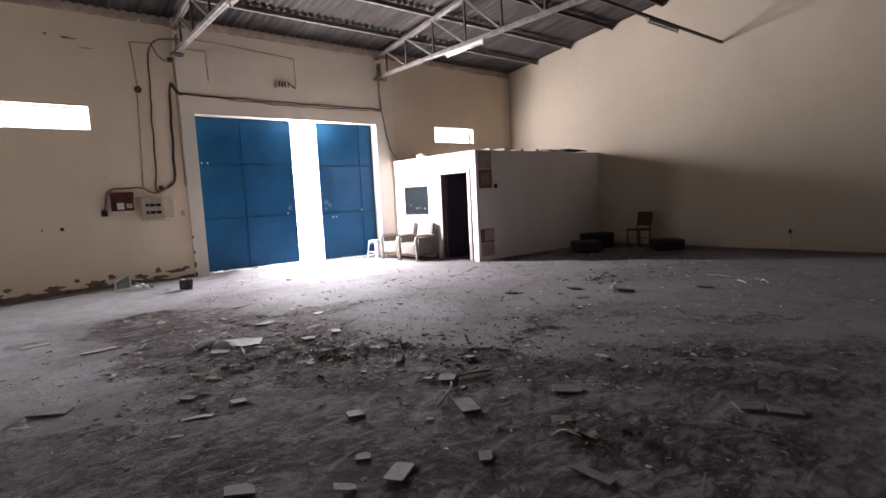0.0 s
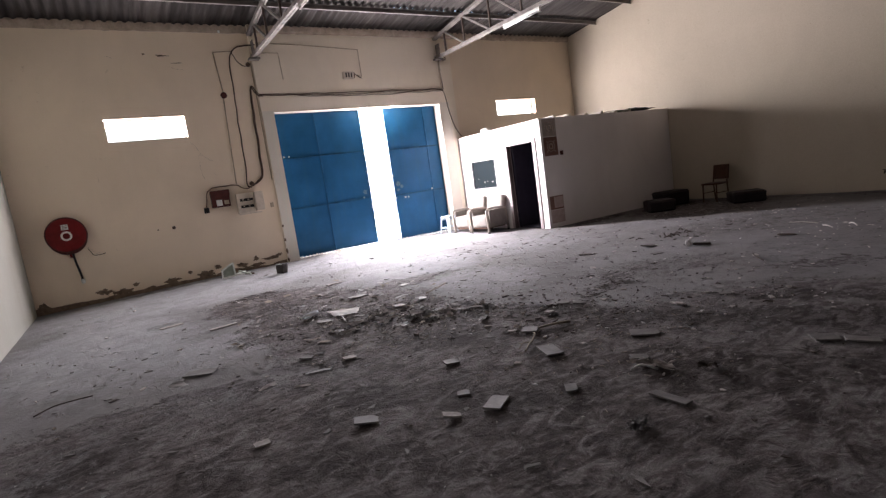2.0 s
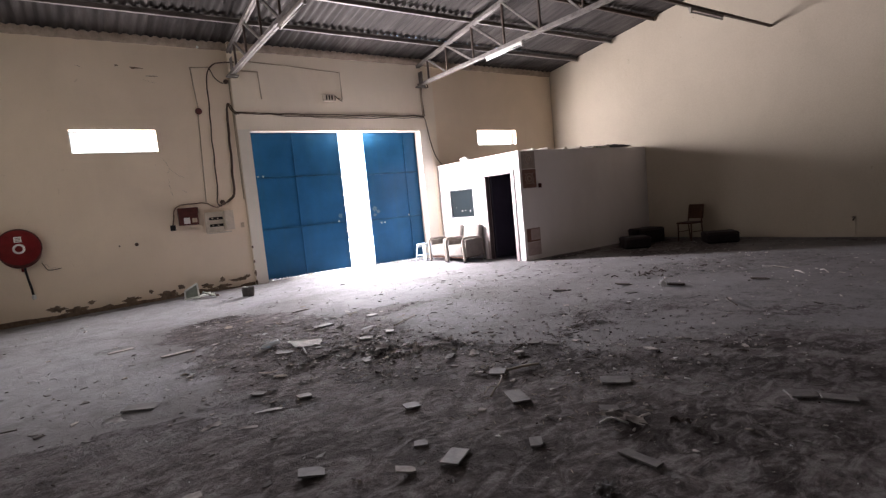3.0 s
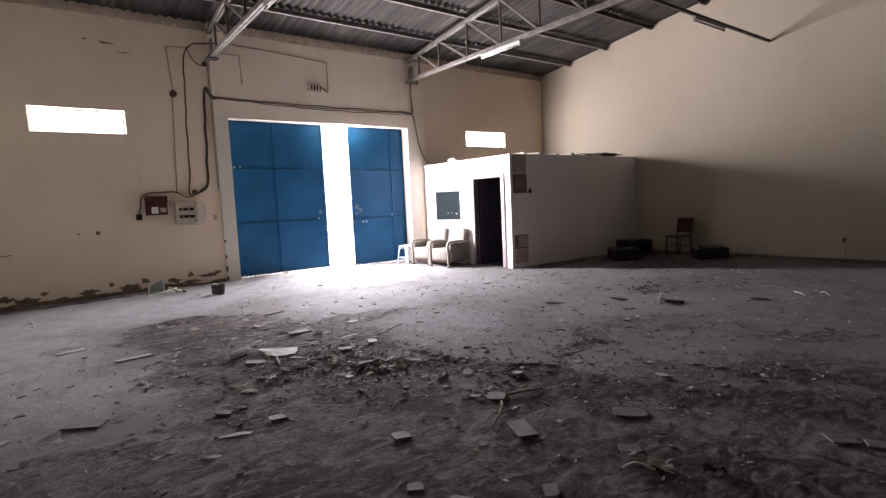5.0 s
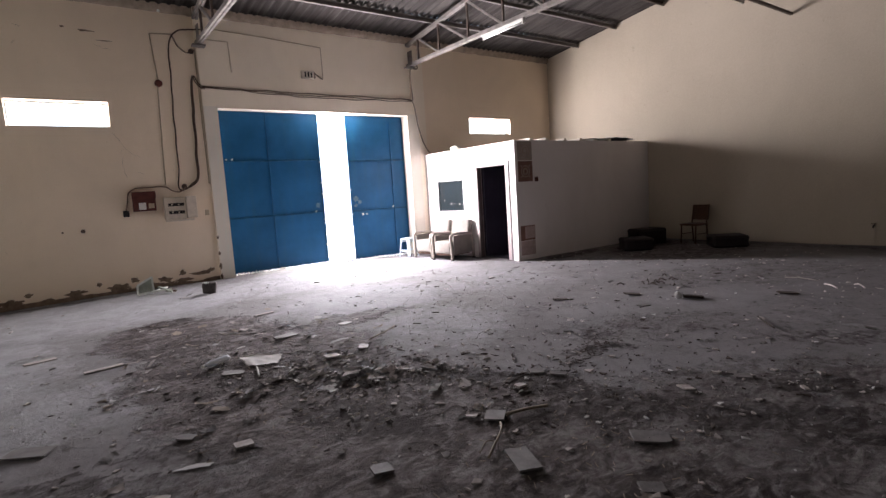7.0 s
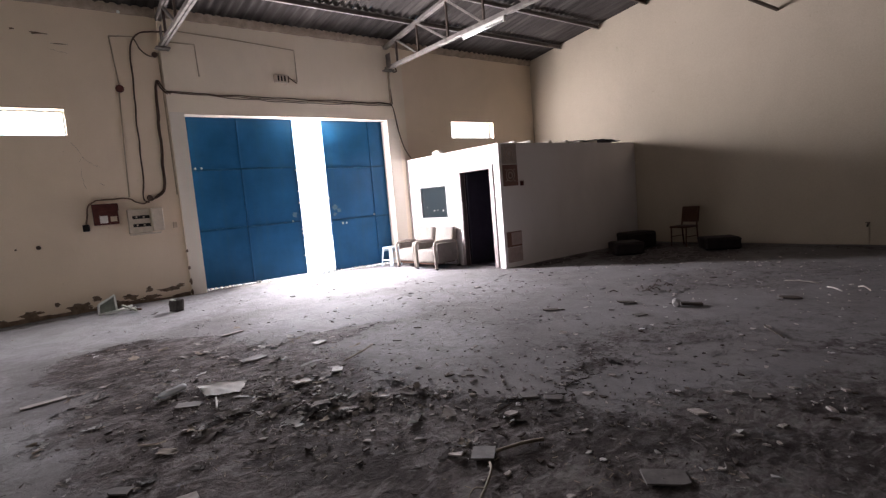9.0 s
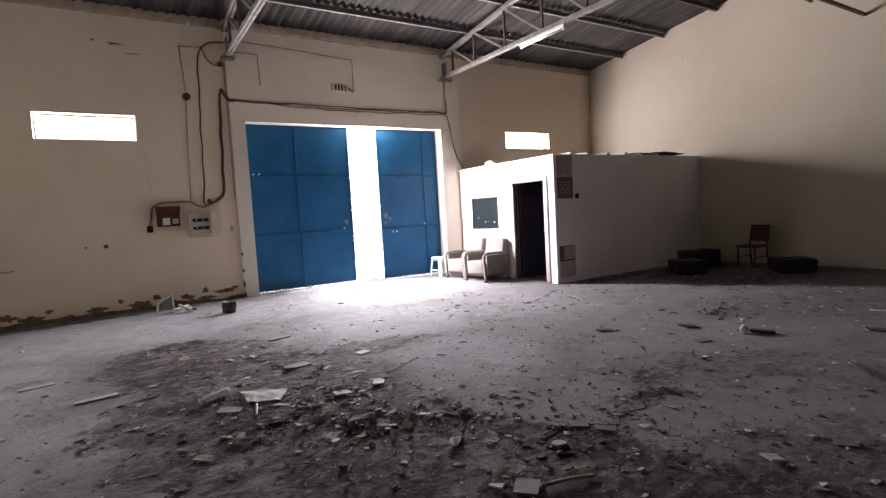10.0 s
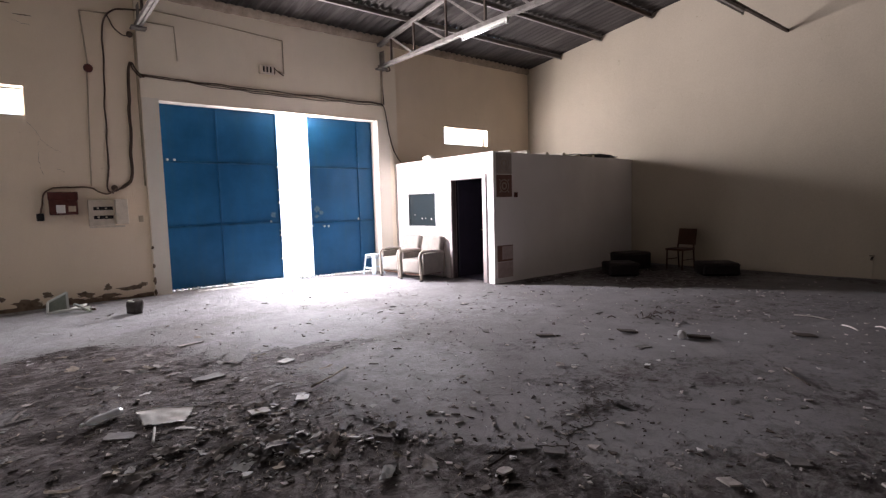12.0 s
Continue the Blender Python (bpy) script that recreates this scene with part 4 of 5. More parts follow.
box(bm, 2.93, 3.0, WY - 0.02, WY, 1.42, 1.53, 0.003)
mesh("wall_plate", bm, M_CONDUIT, "painted-over blank switch plate on the wall", "switch")

# emergency light box
el = thing("emergency_light", 5.36, GY, 4.28, "small greyish emergency light box above the gate", "light")
bm = B()
box(bm, -0.16, 0.13, -0.09, 0, 0, 0.17, 0.012, 2)
part("body", bm, M_PANEL, el)
for a in (-0.10, -0.03, 0.04):
    bm = B()
    box(bm, a, a + 0.035, -0.0935, -0.0905, 0.03, 0.14)
    part("sign_bar", bm, M_BLACK, el, "dark worn marking")
bm = B()
box(bm, 0.132, 0.16, -0.07, -0.02, 0.02, 0.15, 0.004)
part("bracket", bm, M_CABLE, el)
cable("lintel_cable", [(5.53, GY - 0.04, 4.40), (5.62, GY - 0.05, 4.34), (5.71, GY - 0.02, 4.30)], 0.011, M_CABLE, "short black lead at the emergency light")

# fire hose reel
reel = thing("fire_hose_reel", -1.0, WY, 1.46, "red fire hose reel hanging on the cream wall", "hose reel")
turn = pose(0, 0, 0, 90)
bm = B()
lathe(bm, [(0.310, 0.17), (0.325, 0.175), (0.325, 0.19), (0.30, 0.195), (0.10, 0.20), (0.02, 0.20)], 36, turn)
part("front_disc", bm, M_RED, reel, smooth=False)
bm = B()
tube(bm, [(0.327 * math.cos(a), -0.182, 0.327 * math.sin(a)) for a in (math.tau * i / 40 for i in range(41))], 0.016, 6, cap=False)
part("rim", bm, M_REDBOX, reel, "dark red rolled rim", smooth=True)
bm = B()
lathe(bm, [(0.310, 0.02), (0.325, 0.022), (0.325, 0.035), (0.310, 0.037)], 36, turn)
part("back_disc", bm, M_RED, reel)
bm = B()
for k in range(5):
    ring = [((0.25 + 0.0 * k) * math.cos(a), -0.055 - 0.026 * k, 0.25 * math.sin(a)) for a in (math.tau * i / 28 for i in range(29))]
    tube(bm, ring, 0.0145, 6, cap=False)
part("coiled_hose", bm, M_BLACK, reel, "black rubber hose", smooth=True)
bm = B()
tube(bm, [(0.30 * math.cos(a), -0.11, 0.30 * math.sin(a) - 0.06) for a in (math.pi * (1.02 + 0.96 * i / 24) for i in range(25))], 0.022, 7)
part("hose_guide", bm, M_REDBOX, reel, "dark red guide bar under the drum", smooth=True)
bm = B()
ring = [(0.075 * math.cos(a), -0.204, 0.075 * math.sin(a) - 0.02) for a in (math.tau * i / 24 for i in range(25))]
tube(bm, ring, 0.020, 6, cap=False)
part("hub_ring", bm, M_LABEL, reel, "white ring on the hub", smooth=True)
bm = B()
box(bm, -0.055, 0.055, -0.206, -0.2015, 0.10, 0.20)
plate = part("instruction_plate", bm, M_LABEL, reel, "white instruction label")
for k in range(3):
    bm = B()
    box(bm, -0.04, 0.04, -0.2085, -0.2062, 0.115 + 0.027 * k, 0.125 + 0.027 * k)
    part("printed_bar", bm, M_REDBOX, plate)
bm = B()
box(bm, -0.03, 0.03, -0.02, 0, -0.45, 0.1)
part("wall_bracket", bm, M_RED, reel)
bm = B()
tube(bm, [(0.03, -0.10, -0.26), (0.035, -0.08, -0.45), (0.05, -0.06, -0.60), (0.075, -0.05, -0.78), (0.085, -0.05, -0.90)], 0.019, 8, 5)
part("hanging_hose", bm, M_BLACK, reel, "short dark hanging hose", smooth=True)
bm = B()
lathe(bm, [(0.024, 0), (0.034, 0.02), (0.034, 0.07), (0.02, 0.09)], 12, pose(0.09, -0.05, -0.98))
part("nozzle", bm, M_FOAM, reel, "pale nozzle")
cable("lintel_cable", [(-0.72, WY - 0.012, 1.14), (-0.66, WY - 0.012, 1.0), (-0.55, WY - 0.012, 0.98), (-0.44, WY - 0.012, 1.0)], 0.007, M_CABLE, "thin loose wire beside the hose reel", 4)

# paint fallen away from the render, along the foot of the gate wall
rng = random.Random(11)


def peel(x, z, w, h, y, k):
    bm_ = B()
    n_ = 46
    vs_ = []
    for i in range(n_):
        a_ = math.tau * i / n_
        r_ = 0.72 + 0.5 * noise.noise((math.cos(a_) * 1.7 + k * 3.1, math.sin(a_) * 1.7, k * 1.7)) + 0.3 * noise.noise((math.cos(a_) * 5 + k * 2.3, math.sin(a_) * 5, k))
        vs_.append(bm_.verts.new((x + w * r_ * math.cos(a_), y - 0.003, max(z + h * r_ * math.sin(a_), rise(x, 12) - 0.02))))
    face = bm_.faces.new(vs_)
    ex = bmesh.ops.extrude_face_region(bm_, geom=[face])
    bmesh.ops.translate(bm_, verts=[v for v in ex["geom"] if isinstance(v, bmesh.types.BMVert)], vec=(0, 0.005, 0))
    part("peeled_patch", bm_, M_RENDER, wall_north, "patch of bare dark render where paint has flaked off")


for k, (x, z, w, h) in enumerate(((-1.62, 0.10, 0.20, 0.14), (-1.1, 0.07, 0.25, 0.06), (-0.62, 0.22, 0.20, 0.09), (-0.30, 0.16, 0.24, 0.07), (-0.05, 0.26, 0.08, 0.05), (0.22, 0.13, 0.10, 0.05), (0.62, 0.18, 0.22, 0.09), (0.98, 0.29, 0.06, 0.05), (1.30, 0.18, 0.28, 0.09), (1.55, 0.29, 0.09, 0.06), (1.75, 0.15, 0.30, 0.07), (2.05, 0.22, 0.16, 0.06), (2.38, 0.31, 0.07, 0.07), (2.40, 0.17, 0.24, 0.05), (2.72, 0.26, 0.24, 0.06), (2.92, 0.31, 0.12, 0.05), (1.28, 4.85, 0.16, 0.022), (1.55, 4.70, 0.14, 0.014), (0.95, 4.88, 0.05, 0.02))):
    peel(x, z, w, h, WY, k)
bm = B()
n = 90
for i in range(n):
    x0_, x1_ = WEST + (3.08 - WEST) * i / n, WEST + (3.08 - WEST) * (i + 1) / n
    q = []
    for x in (x0_, x1_):
        t = 0.05 + 0.05 * max(0, (1.5 - x) / 3.2) + 0.05 * noise.noise((x * 2.1, 7, 0)) + 0.03 * noise.noise((x * 9, 2, 0))
        q.append((x, rise(x, 12.1) + max(t, 0.006)))
    box(bm, q[0][0], q[1][0], WY - 0.004, WY, -0.02, (q[0][1] + q[1][1]) / 2)
part("bare_strip", bm, M_RENDER, wall_north, "dark bare strip along the foot of the wall")
for k, (z, h) in enumerate(((0.35, 0.07), (0.62, 0.04), (0.95, 0.03), (0.14, 0.06))):
    bm = B()
    n = 12
    vs = [bm.verts.new((3.10 + 0.035 * (0.7 + 0.5 * noise.noise((i * 0.9, k * 2.0, 1))) * math.cos(math.tau * i / n), FACE - 0.0145, z + h * math.sin(math.tau * i / n))) for i in range(n)]
    slab(bm, vs, 0.003)
    part("chipped_edge", bm, M_RENDER, wall_north, "chipped corner of the gate surround")

# hairline cracks and scuffs in the painted plaster
for k, pts in enumerate(([(1.49, 3.06), (1.60, 2.93), (1.66, 2.76), (1.78, 2.67), (1.91, 2.59)], [(1.83, 2.33), (1.90, 2.29), (1.93, 2.25)], [(1.39, 4.63), (1.52, 4.58), (1.68, 4.55)], [(0.27, 4.83), (0.40, 4.80)], [(-0.72, 1.16), (-0.60, 1.02), (-0.50, 1.0)], [(1.62, 2.76), (1.60, 2.5), (1.64, 2.2)])):
    bm = B()
    fine = []
    for a, b in zip(pts, pts[1:]):
        for i in range(7):
            x, z = a[0] + (b[0] - a[0]) * i / 7, a[1] + (b[1] - a[1]) * i / 7
            fine.append((x + 0.02 * noise.noise((x * 14, z * 14, k)), z + 0.02 * noise.noise((x * 14, z * 14, k + 5))))
    for i, (a, b) in enumerate(zip(fine, fine[1:])):
        if noise.noise((i * 0.6, k * 3.0, 1)) > -0.25:
            w = 0.002 + 0.005 * abs(noise.noise((i * 0.8, k, 3)))
            beam(bm, (a[0], WY, a[1]), (b[0], WY, b[1]), 0.003, w, (0, 0, 1) if abs(b[0] - a[0]) > abs(b[1] - a[1]) else (1, 0, 0))
    part("plaster_crack", bm, M_RENDER, wall_north, "hairline crack in the painted plaster")

# ---- armchairs, stool and the dim corner ----


def armchair(x, y, turn, label):
    """Low upholstered armchair, facing -x in its own frame; the arms are lacquered frames."""
    t = thing("armchair", x, y, 0, label, "armchair", "armchairs by the cabin", turn)
    bm_ = B()
    box(bm_, -0.37, 0.20, -0.268, 0.268, 0.15, 0.44, 0.05, 3)
    for v in bm_.verts:
        if v.co.z > 0.4:
            v.co.z += 0.025 * (1 - (v.co.y / 0.28) ** 2)
    part("seat", bm_, M_CLOTH, t, smooth=True)
    bm_ = B()
    box(bm_, -0.085, 0.085, -0.30, 0.30, -0.02, 0.56, 0.07, 4)
    bmesh.ops.transform(bm_, matrix=pose(0.24, 0, 0.36, 0, 14, 0), verts=bm_.verts)
    part("backrest", bm_, M_CLOTH, t, smooth=True)
    for s in (-1, 1):
        bm_ = B()
        y0_, y1_ = (0.275, 0.345) if s > 0 else (-0.345, -0.275)
        box(bm_, -0.30, 0.30, y0_ + 0.012, y1_ - 0.012, 0.14, 0.57, 0.012, 1)
        part("arm_panel", bm_, M_CLOTH, t, "cloth covered side panel")
        bm_ = B()
        yc = s * 0.31
        tube(bm_, [(-0.36, yc, 0.02), (-0.37, yc, 0.30), (-0.38, yc, 0.52), (-0.34, yc, 0.59), (-0.24, yc, 0.61), (0.05, yc, 0.605), (0.28, yc, 0.57), (0.33, yc, 0.45), (0.34, yc, 0.20), (0.35, yc, 0.02)], 0.030, 8, 5)
        part("arm_frame", bm_, M_ARM, t, "cream lacquered arm and legs", smooth=True)
        for xx in (-0.36, 0.35):
            bm_ = B()
            lathe(bm_, [(0.038, 0), (0.042, 0.012), (0.03, 0.03)], 10, pose(xx, yc, 0))
            part("foot", bm_, M_BLACK, t)
    bm_ = B()
    box(bm_, -0.33, 0.28, -0.27, 0.27, 0.11, 0.149, 0.008)
    part("base", bm_, M_BROWNWOOD, t)
    return t


armchair(7.94, 10.45, 7, "beige cloth armchair with cream arms, against the cabin")
armchair(7.93, 11.22, 6, "beige cloth armchair with cream arms beside the stool")

stool = thing("plastic_stool", 7.58, 11.86, rise(7.6, 11.8), "pale blue plastic stool beside the armchairs", "stool", "", 12)
bm = B()
box(bm, -0.145, 0.145, -0.145, 0.145, 0.43, 0.46, 0.014, 2)
part("seat", bm, M_STOOL, stool)
for i in (-1, 1):
    for j in (-1, 1):
        bm = B()
        for a, b in (((0.125, 0.13), (0.165, 0.17)),):
            p0, p1 = Vector((i * 0.125, j * 0.125, 0.435)), Vector((i * 0.17, j * 0.17, 0.0))
            beam(bm, p0, p1, 0.085, 0.035)
        part("leg", bm, M_STOOL, stool)
for i in (-1, 1):
    bm = B()
    box(bm, i * 0.15 - 0.008, i * 0.15 + 0.008, -0.12, 0.12, 0.13, 0.165)
    part("stretcher", bm, M_STOOL, stool)
    bm = B()
    box(bm, -0.11, 0.11, i * 0.132 - 0.008, i * 0.132 + 0.008, 0.355, 0.428)
    part("apron", bm, M_STOOL, stool)

chair = thing("side_chair", 12.62, 7.14, 0, "dark brown wooden chair standing in the shaded corner", "chair", "", -8)
bm = B()
box(bm, -0.22, 0.22, -0.22, 0.22, 0.42, 0.465, 0.012, 2)
part("seat", bm, M_BROWNWOOD, chair)
bm = B()
box(bm, -0.02, 0.02, -0.21, 0.21, 0.0, 0.36, 0.012, 2)
bmesh.ops.transform(bm, matrix=pose(0.235, 0, 0.53, 0, 9, 0), verts=bm.verts)
part("backrest", bm, M_BROWNWOOD, chair)
for i in (-1, 1):
    bm = B()
    tube(bm, [(-0.20, i * 0.19, 0.0), (-0.19, i * 0.19, 0.42)], 0.018, 8)
    part("leg", bm, M_BROWNWOOD, chair)
    bm = B()
    tube(bm, [(0.25, i * 0.19, 0.0), (0.20, i * 0.19, 0.42), (0.215, i * 0.19, 0.56), (0.27, i * 0.19, 0.86)], 0.018, 8, 4)
    part("leg", bm, M_BROWNWOOD, chair)
    bm = B()
    tube(bm, [(-0.195, i * 0.19, 0.22), (0.225, i * 0.19, 0.22)], 0.011, 6)
    part("stretcher", bm, M_BROWNWOOD, chair)


def block_seat(x, y, w, d, h, turn, mat, label):
    """A squat upholstered block with piped edges."""
    t = thing("seat_cushion", x, y, 0, label, "cushion", "dark cushions in the corner", turn)
    bm_ = B()
    box(bm_, -w / 2, w / 2, -d / 2, d / 2, 0.0, h, 0.05, 3)
    for v in bm_.verts:
        v.co += 0.02 * Vector((noise.noise(v.co * 4 + Vector((x, y, 0))), noise.noise(v.co * 4), 0))
    part("body", bm_, mat, t, smooth=True)
    bm_ = B()
    for z in (0.05, h - 0.05):
        tube(bm_, [(-w / 2 + 0.03, -d / 2, z), (w / 2 - 0.03, -d / 2, z), (w / 2, -d / 2 + 0.03, z), (w / 2, d / 2 - 0.03, z), (w / 2 - 0.03, d / 2, z), (-w / 2 + 0.03, d / 2, z), (-w / 2, d / 2 - 0.03, z), (-w / 2, -d / 2 + 0.03, z), (-w / 2 + 0.03, -d / 2, z)], 0.012, 5, cap=False)
    part("piping", bm_, mat, t, smooth=True)


block_seat(11.0, 7.62, 0.62, 0.55, 0.28, -38, M_CUSHION, "dark vinyl seat cushion block on the floor")
block_seat(12.1, 8.05, 0.78, 0.5, 0.38, -20, M_CUSHION, "taller black cushion block by the cabin wall")
block_seat(12.25, 6.2, 0.70, 0.6, 0.26, -48, M_CUSHION, "dark vinyl cushion block beside the chair")

# ---- litter on the floor ----


def shard(bm_, w, d, h, r_, n_=6):
    """A flat broken piece with an uneven outline."""
    ang = sorted(r_.uniform(0, math.tau) for _ in range(n_))
    lo = [bm_.verts.new((w * math.cos(a) * r_.uniform(0.7, 1), d * math.sin(a) * r_.uniform(0.7, 1), 0)) for a in ang]
    hi = [bm_.verts.new((v.co.x * 0.94, v.co.y * 0.94, h * r_.uniform(0.8, 1.2))) for v in lo]
    bm_.faces.new(lo[::-1])
    bm_.faces.new(hi)
    for i in range(n_):
        bm_.faces.new((lo[i], lo[(i + 1) % n_], hi[(i + 1) % n_], hi[i]))
    return lo + hi


def tile_piece(x, y, w, d, turn, label, mat=None, h=0.018, chip=0.3, tilt=0.0, seed=1):
    r_ = random.Random(seed)
    bm_ = B()
    c = [(-w / 2, -d / 2), (w / 2, -d / 2), (w / 2, d / 2), (-w / 2, d / 2)]
    out = []
    for i, (a, b) in enumerate(c):
        if r_.random() < chip:
            p, q = c[i - 1], c[(i + 1) % 4]
            k = r_.uniform(0.12, 0.3)
            out += [(a + (p[0] - a) * k, b + (p[1] - b) * k), (a + (q[0] - a) * k * 0.8, b + (q[1] - b) * k * 0.8)]
        else:
            out.append((a, b))
    lo = [bm_.verts.new((a, b, 0)) for a, b in out]
    hi = [bm_.verts.new((a * 0.985, b * 0.985, h)) for a, b in out]
    bm_.faces.new(lo[::-1])
    bm_.faces.new(hi)
    for i in range(len(lo)):
        bm_.faces.new((lo[i], lo[(i + 1) % len(lo)], hi[(i + 1) % len(lo)], hi[i]))
    ob_ = mesh("tile_fragment", bm_, mat or M_TILE, label, "tile", "broken tiles on the floor")
    ob_.matrix_world = pose(x, y, rise(x, y) - 0.003 + abs(math.sin(radians(tilt))) * w / 2, 0, tilt, turn)
    return ob_


for k, (x, y, w, d, a, tilt, mat) in enumerate((
        (2.58, 2.81, 0.28, 0.14, 65, 3, None), (3.34, 2.47, 0.23, 0.15, -45, 2, None), (2.86, 3.36, 0.18, 0.14, 43, 4, None),
        (1.68, 2.39, 0.21, 0.12, 34, 3, None), (1.37, 2.46, 0.12, 0.07, -25, 12, M_BONE), (0.94, 2.85, 0.16, 0.11, -20, 8, None),
        (1.63, 2.70, 0.09, 0.08, -32, 0, None), (1.91, 3.29, 0.12, 0.11, -10, 5, None), (3.91, 1.38, 0.16, 0.13, -45, 2, None),
        (3.99, 1.18, 0.20, 0.10, -62, 2, None), (2.43, 1.62, 0.25, 0.07, -90, 0, None), (2.16, 2.18, 0.12, 0.08, 52, 0, None),
        (3.38, 3.64, 0.10, 0.07, 0, 5, M_BONE), (4.73, 2.55, 0.12, 0.09, -50, 0, None), (4.20, 2.72, 0.10, 0.09, -20, 10, M_BONE),
        (4.75, 2.64, 0.09, 0.07, 15, 0, None), (3.70, 3.77, 0.13, 0.10, -30, 4, None), (3.78, 3.60, 0.13, 0.08, -40, 6, None),
        (1.10, 4.60, 0.13, 0.08, -40, 2, None), (1.38, 4.20, 0.12, 0.09, 0, 4, M_BONE), (0.22, 5.13, 0.28, 0.15, -30, 1, None),
        (2.75, 8.2, 0.30, 0.07, 15, 1, M_BONE), (2.55, 6.72, 0.28, 0.14, 8, 1, None), (0.32, 3.1, 0.10, 0.08, 0, 3, M_BONE),
        (5.99, 5.49, 0.20, 0.09, -35, 3, M_DARKBIT), (6.81, 4.92, 0.22, 0.12, -35, 6, M_DARKBIT), (6.35, 4.45, 0.14, 0.10, -20, 0, None),
        (8.0, 3.45, 0.22, 0.14, -50, 3, M_DARKBIT), (0.2, 7.9, 0.30, 0.1, 12, 0, M_BONE), (0.75, 7.0, 0.35, 0.08, 8, 0, M_BONE),
        (3.32, 6.72, 0.15, 0.11, 20, 0, M_PAPER), (3.0, 5.6, 0.13, 0.10, 60, 3, M_PAPER), (2.62, 5.55, 0.15, 0.11, 0, 4, M_BONE))):
    tile_piece(x, y, w, d, a, "chipped grey tile fragment lying in the dust" if mat is None else "broken pale fragment lying in the dust", mat, 0.011, 0.22, tilt, k + 3)


def sheet_of_paper(corners):
    """A stiff crumpled sheet lying between four corners, its rim a little ragged."""
    bm_ = B()
    n_ = 16
    p0, p1, p2, p3 = (Vector((x, y, 0)) for x, y in corners)
    g_ = []
    for j in range(n_ + 1):
        row = []
        for i in range(n_ + 1):
            u, v_ = i / n_, j / n_
            p = (p0 * (1 - u) + p1 * u) * (1 - v_) + (p3 * (1 - u) + p2 * u) * v_
            rim = 0.012 if i in (0, n_) or j in (0, n_) else 0.003
            p += Vector((rim * noise.noise((u * 9, v_ * 9, 2)), rim * noise.noise((u * 9, v_ * 9, 5)), 0.012 + 0.022 * abs(noise.noise((u * 3.1, v_ * 2.3, 7))) + 0.016 * v_ * (1 - u)))
            row.append(bm_.verts.new(p))
        g_.append(row)
    for j in range(n_):
        for i in range(n_):
            bm_.faces.new((g_[j][i], g_[j][i + 1], g_[j + 1][i + 1], g_[j + 1][i]))
    bmesh.ops.solidify(bm_, geom=bm_.faces[:], thickness=0.003)
    mesh("paper_sheet", bm_, M_LABEL, "crumpled whitish sheet lying among the rubble", "paper", smooth=True)


sheet_of_paper([(1.87, 5.86), (2.13, 5.73), (2.27, 6.0), (1.87, 6.2)])
tile_piece(1.72, 5.80, 0.20, 0.12, -28, "dusty grey board lying beside the paper", M_TILE, 0.008, 0.3, 2, 91)

bot = thing("plastic_bottle", 1.665, 6.20, 0.035, "crushed clear plastic bottle on the stained floor", "bottle", "", -61)
bm = B()
lathe(bm, [(0.01, -0.14), (0.038, -0.135), (0.042, -0.10), (0.036, -0.03), (0.042, 0.04), (0.036, 0.09), (0.016, 0.13), (0.014, 0.15)], 14, pose(0, 0, 0, 90))
for v in bm.verts:
    v.co.z *= 0.75
part("body", bm, M_BOTTLE, bot, smooth=True)
bm = B()
lathe(bm, [(0.017, 0.151), (0.017, 0.172), (0.012, 0.174)], 12, pose(0, 0, 0, 90))
part("cap", bm, M_FOAM, bot)


def stick(pts, r, mat, label):
    bm_ = B()
    tube(bm_, pts, r, 6, 3)
    mesh("stick", bm_, mat, label, "stick", "sticks on the floor", smooth=True)


stick([(2.92, 3.31, 0.016), (3.08, 3.26, 0.022), (3.23, 3.21, 0.014)], 0.011, M_STICK, "weathered wooden lath on the floor")
stick([(2.80, 3.24, 0.015), (2.74, 3.16, 0.03), (2.63, 3.08, 0.02), (2.54, 3.02, 0.022), (2.44, 2.95, 0.012)], 0.008, M_STICK, "crooked twig on the floor")
stick([(2.60, 3.06, 0.02), (2.55, 3.10, 0.02), (2.44, 3.03, 0.012)], 0.004, M_STICK, "thin forked twig on the floor")
stick([(3.15, 5.75, 0.02), (3.42, 5.87, 0.03), (3.63, 6.01, 0.03)], 0.008, M_STICK, "pale stick lying across the rubble")
stick([(9.0, 3.85, 0.02), (9.0, 3.65, 0.03), (8.98, 3.44, 0.015)], 0.008, M_BONE, "long pale strip lying in the dust")
stick([(8.75, 3.28, 0.02), (8.62, 3.18, 0.04), (8.55, 3.08, 0.02)], 0.009, M_BONE, "curled pale strip lying in the dust")
stick([(8.9, 3.0, 0.02), (8.8, 2.92, 0.05), (8.72, 2.84, 0.02)], 0.008, M_BONE, "curled pale strip lying in the dust")
stick([(6.55, 3.2, 0.015), (6.35, 3.05, 0.02), (6.2, 2.9, 0.015)], 0.008, M_DARKBIT, "dark lath lying in the dust")
stick([(1.93, 5.76, 0.014), (1.90, 5.62, 0.012), (1.87, 5.49, 0.012)], 0.009, M_PAPER, "short white rod below the paper")
stick([(-1.08, 5.24, 0.012), (-0.95, 5.36, 0.02), (-0.80, 5.40, 0.012), (-0.66, 5.38, 0.012)], 0.006, M_DARKBIT, "curved dark strip on the floor")
stick([(2.62, 2.05, 0.012), (2.70, 2.02, 0.03), (2.74, 1.92, 0.012)], 0.008, M_PAPER, "curl of pale wire on the floor")
rng = random.Random(21)
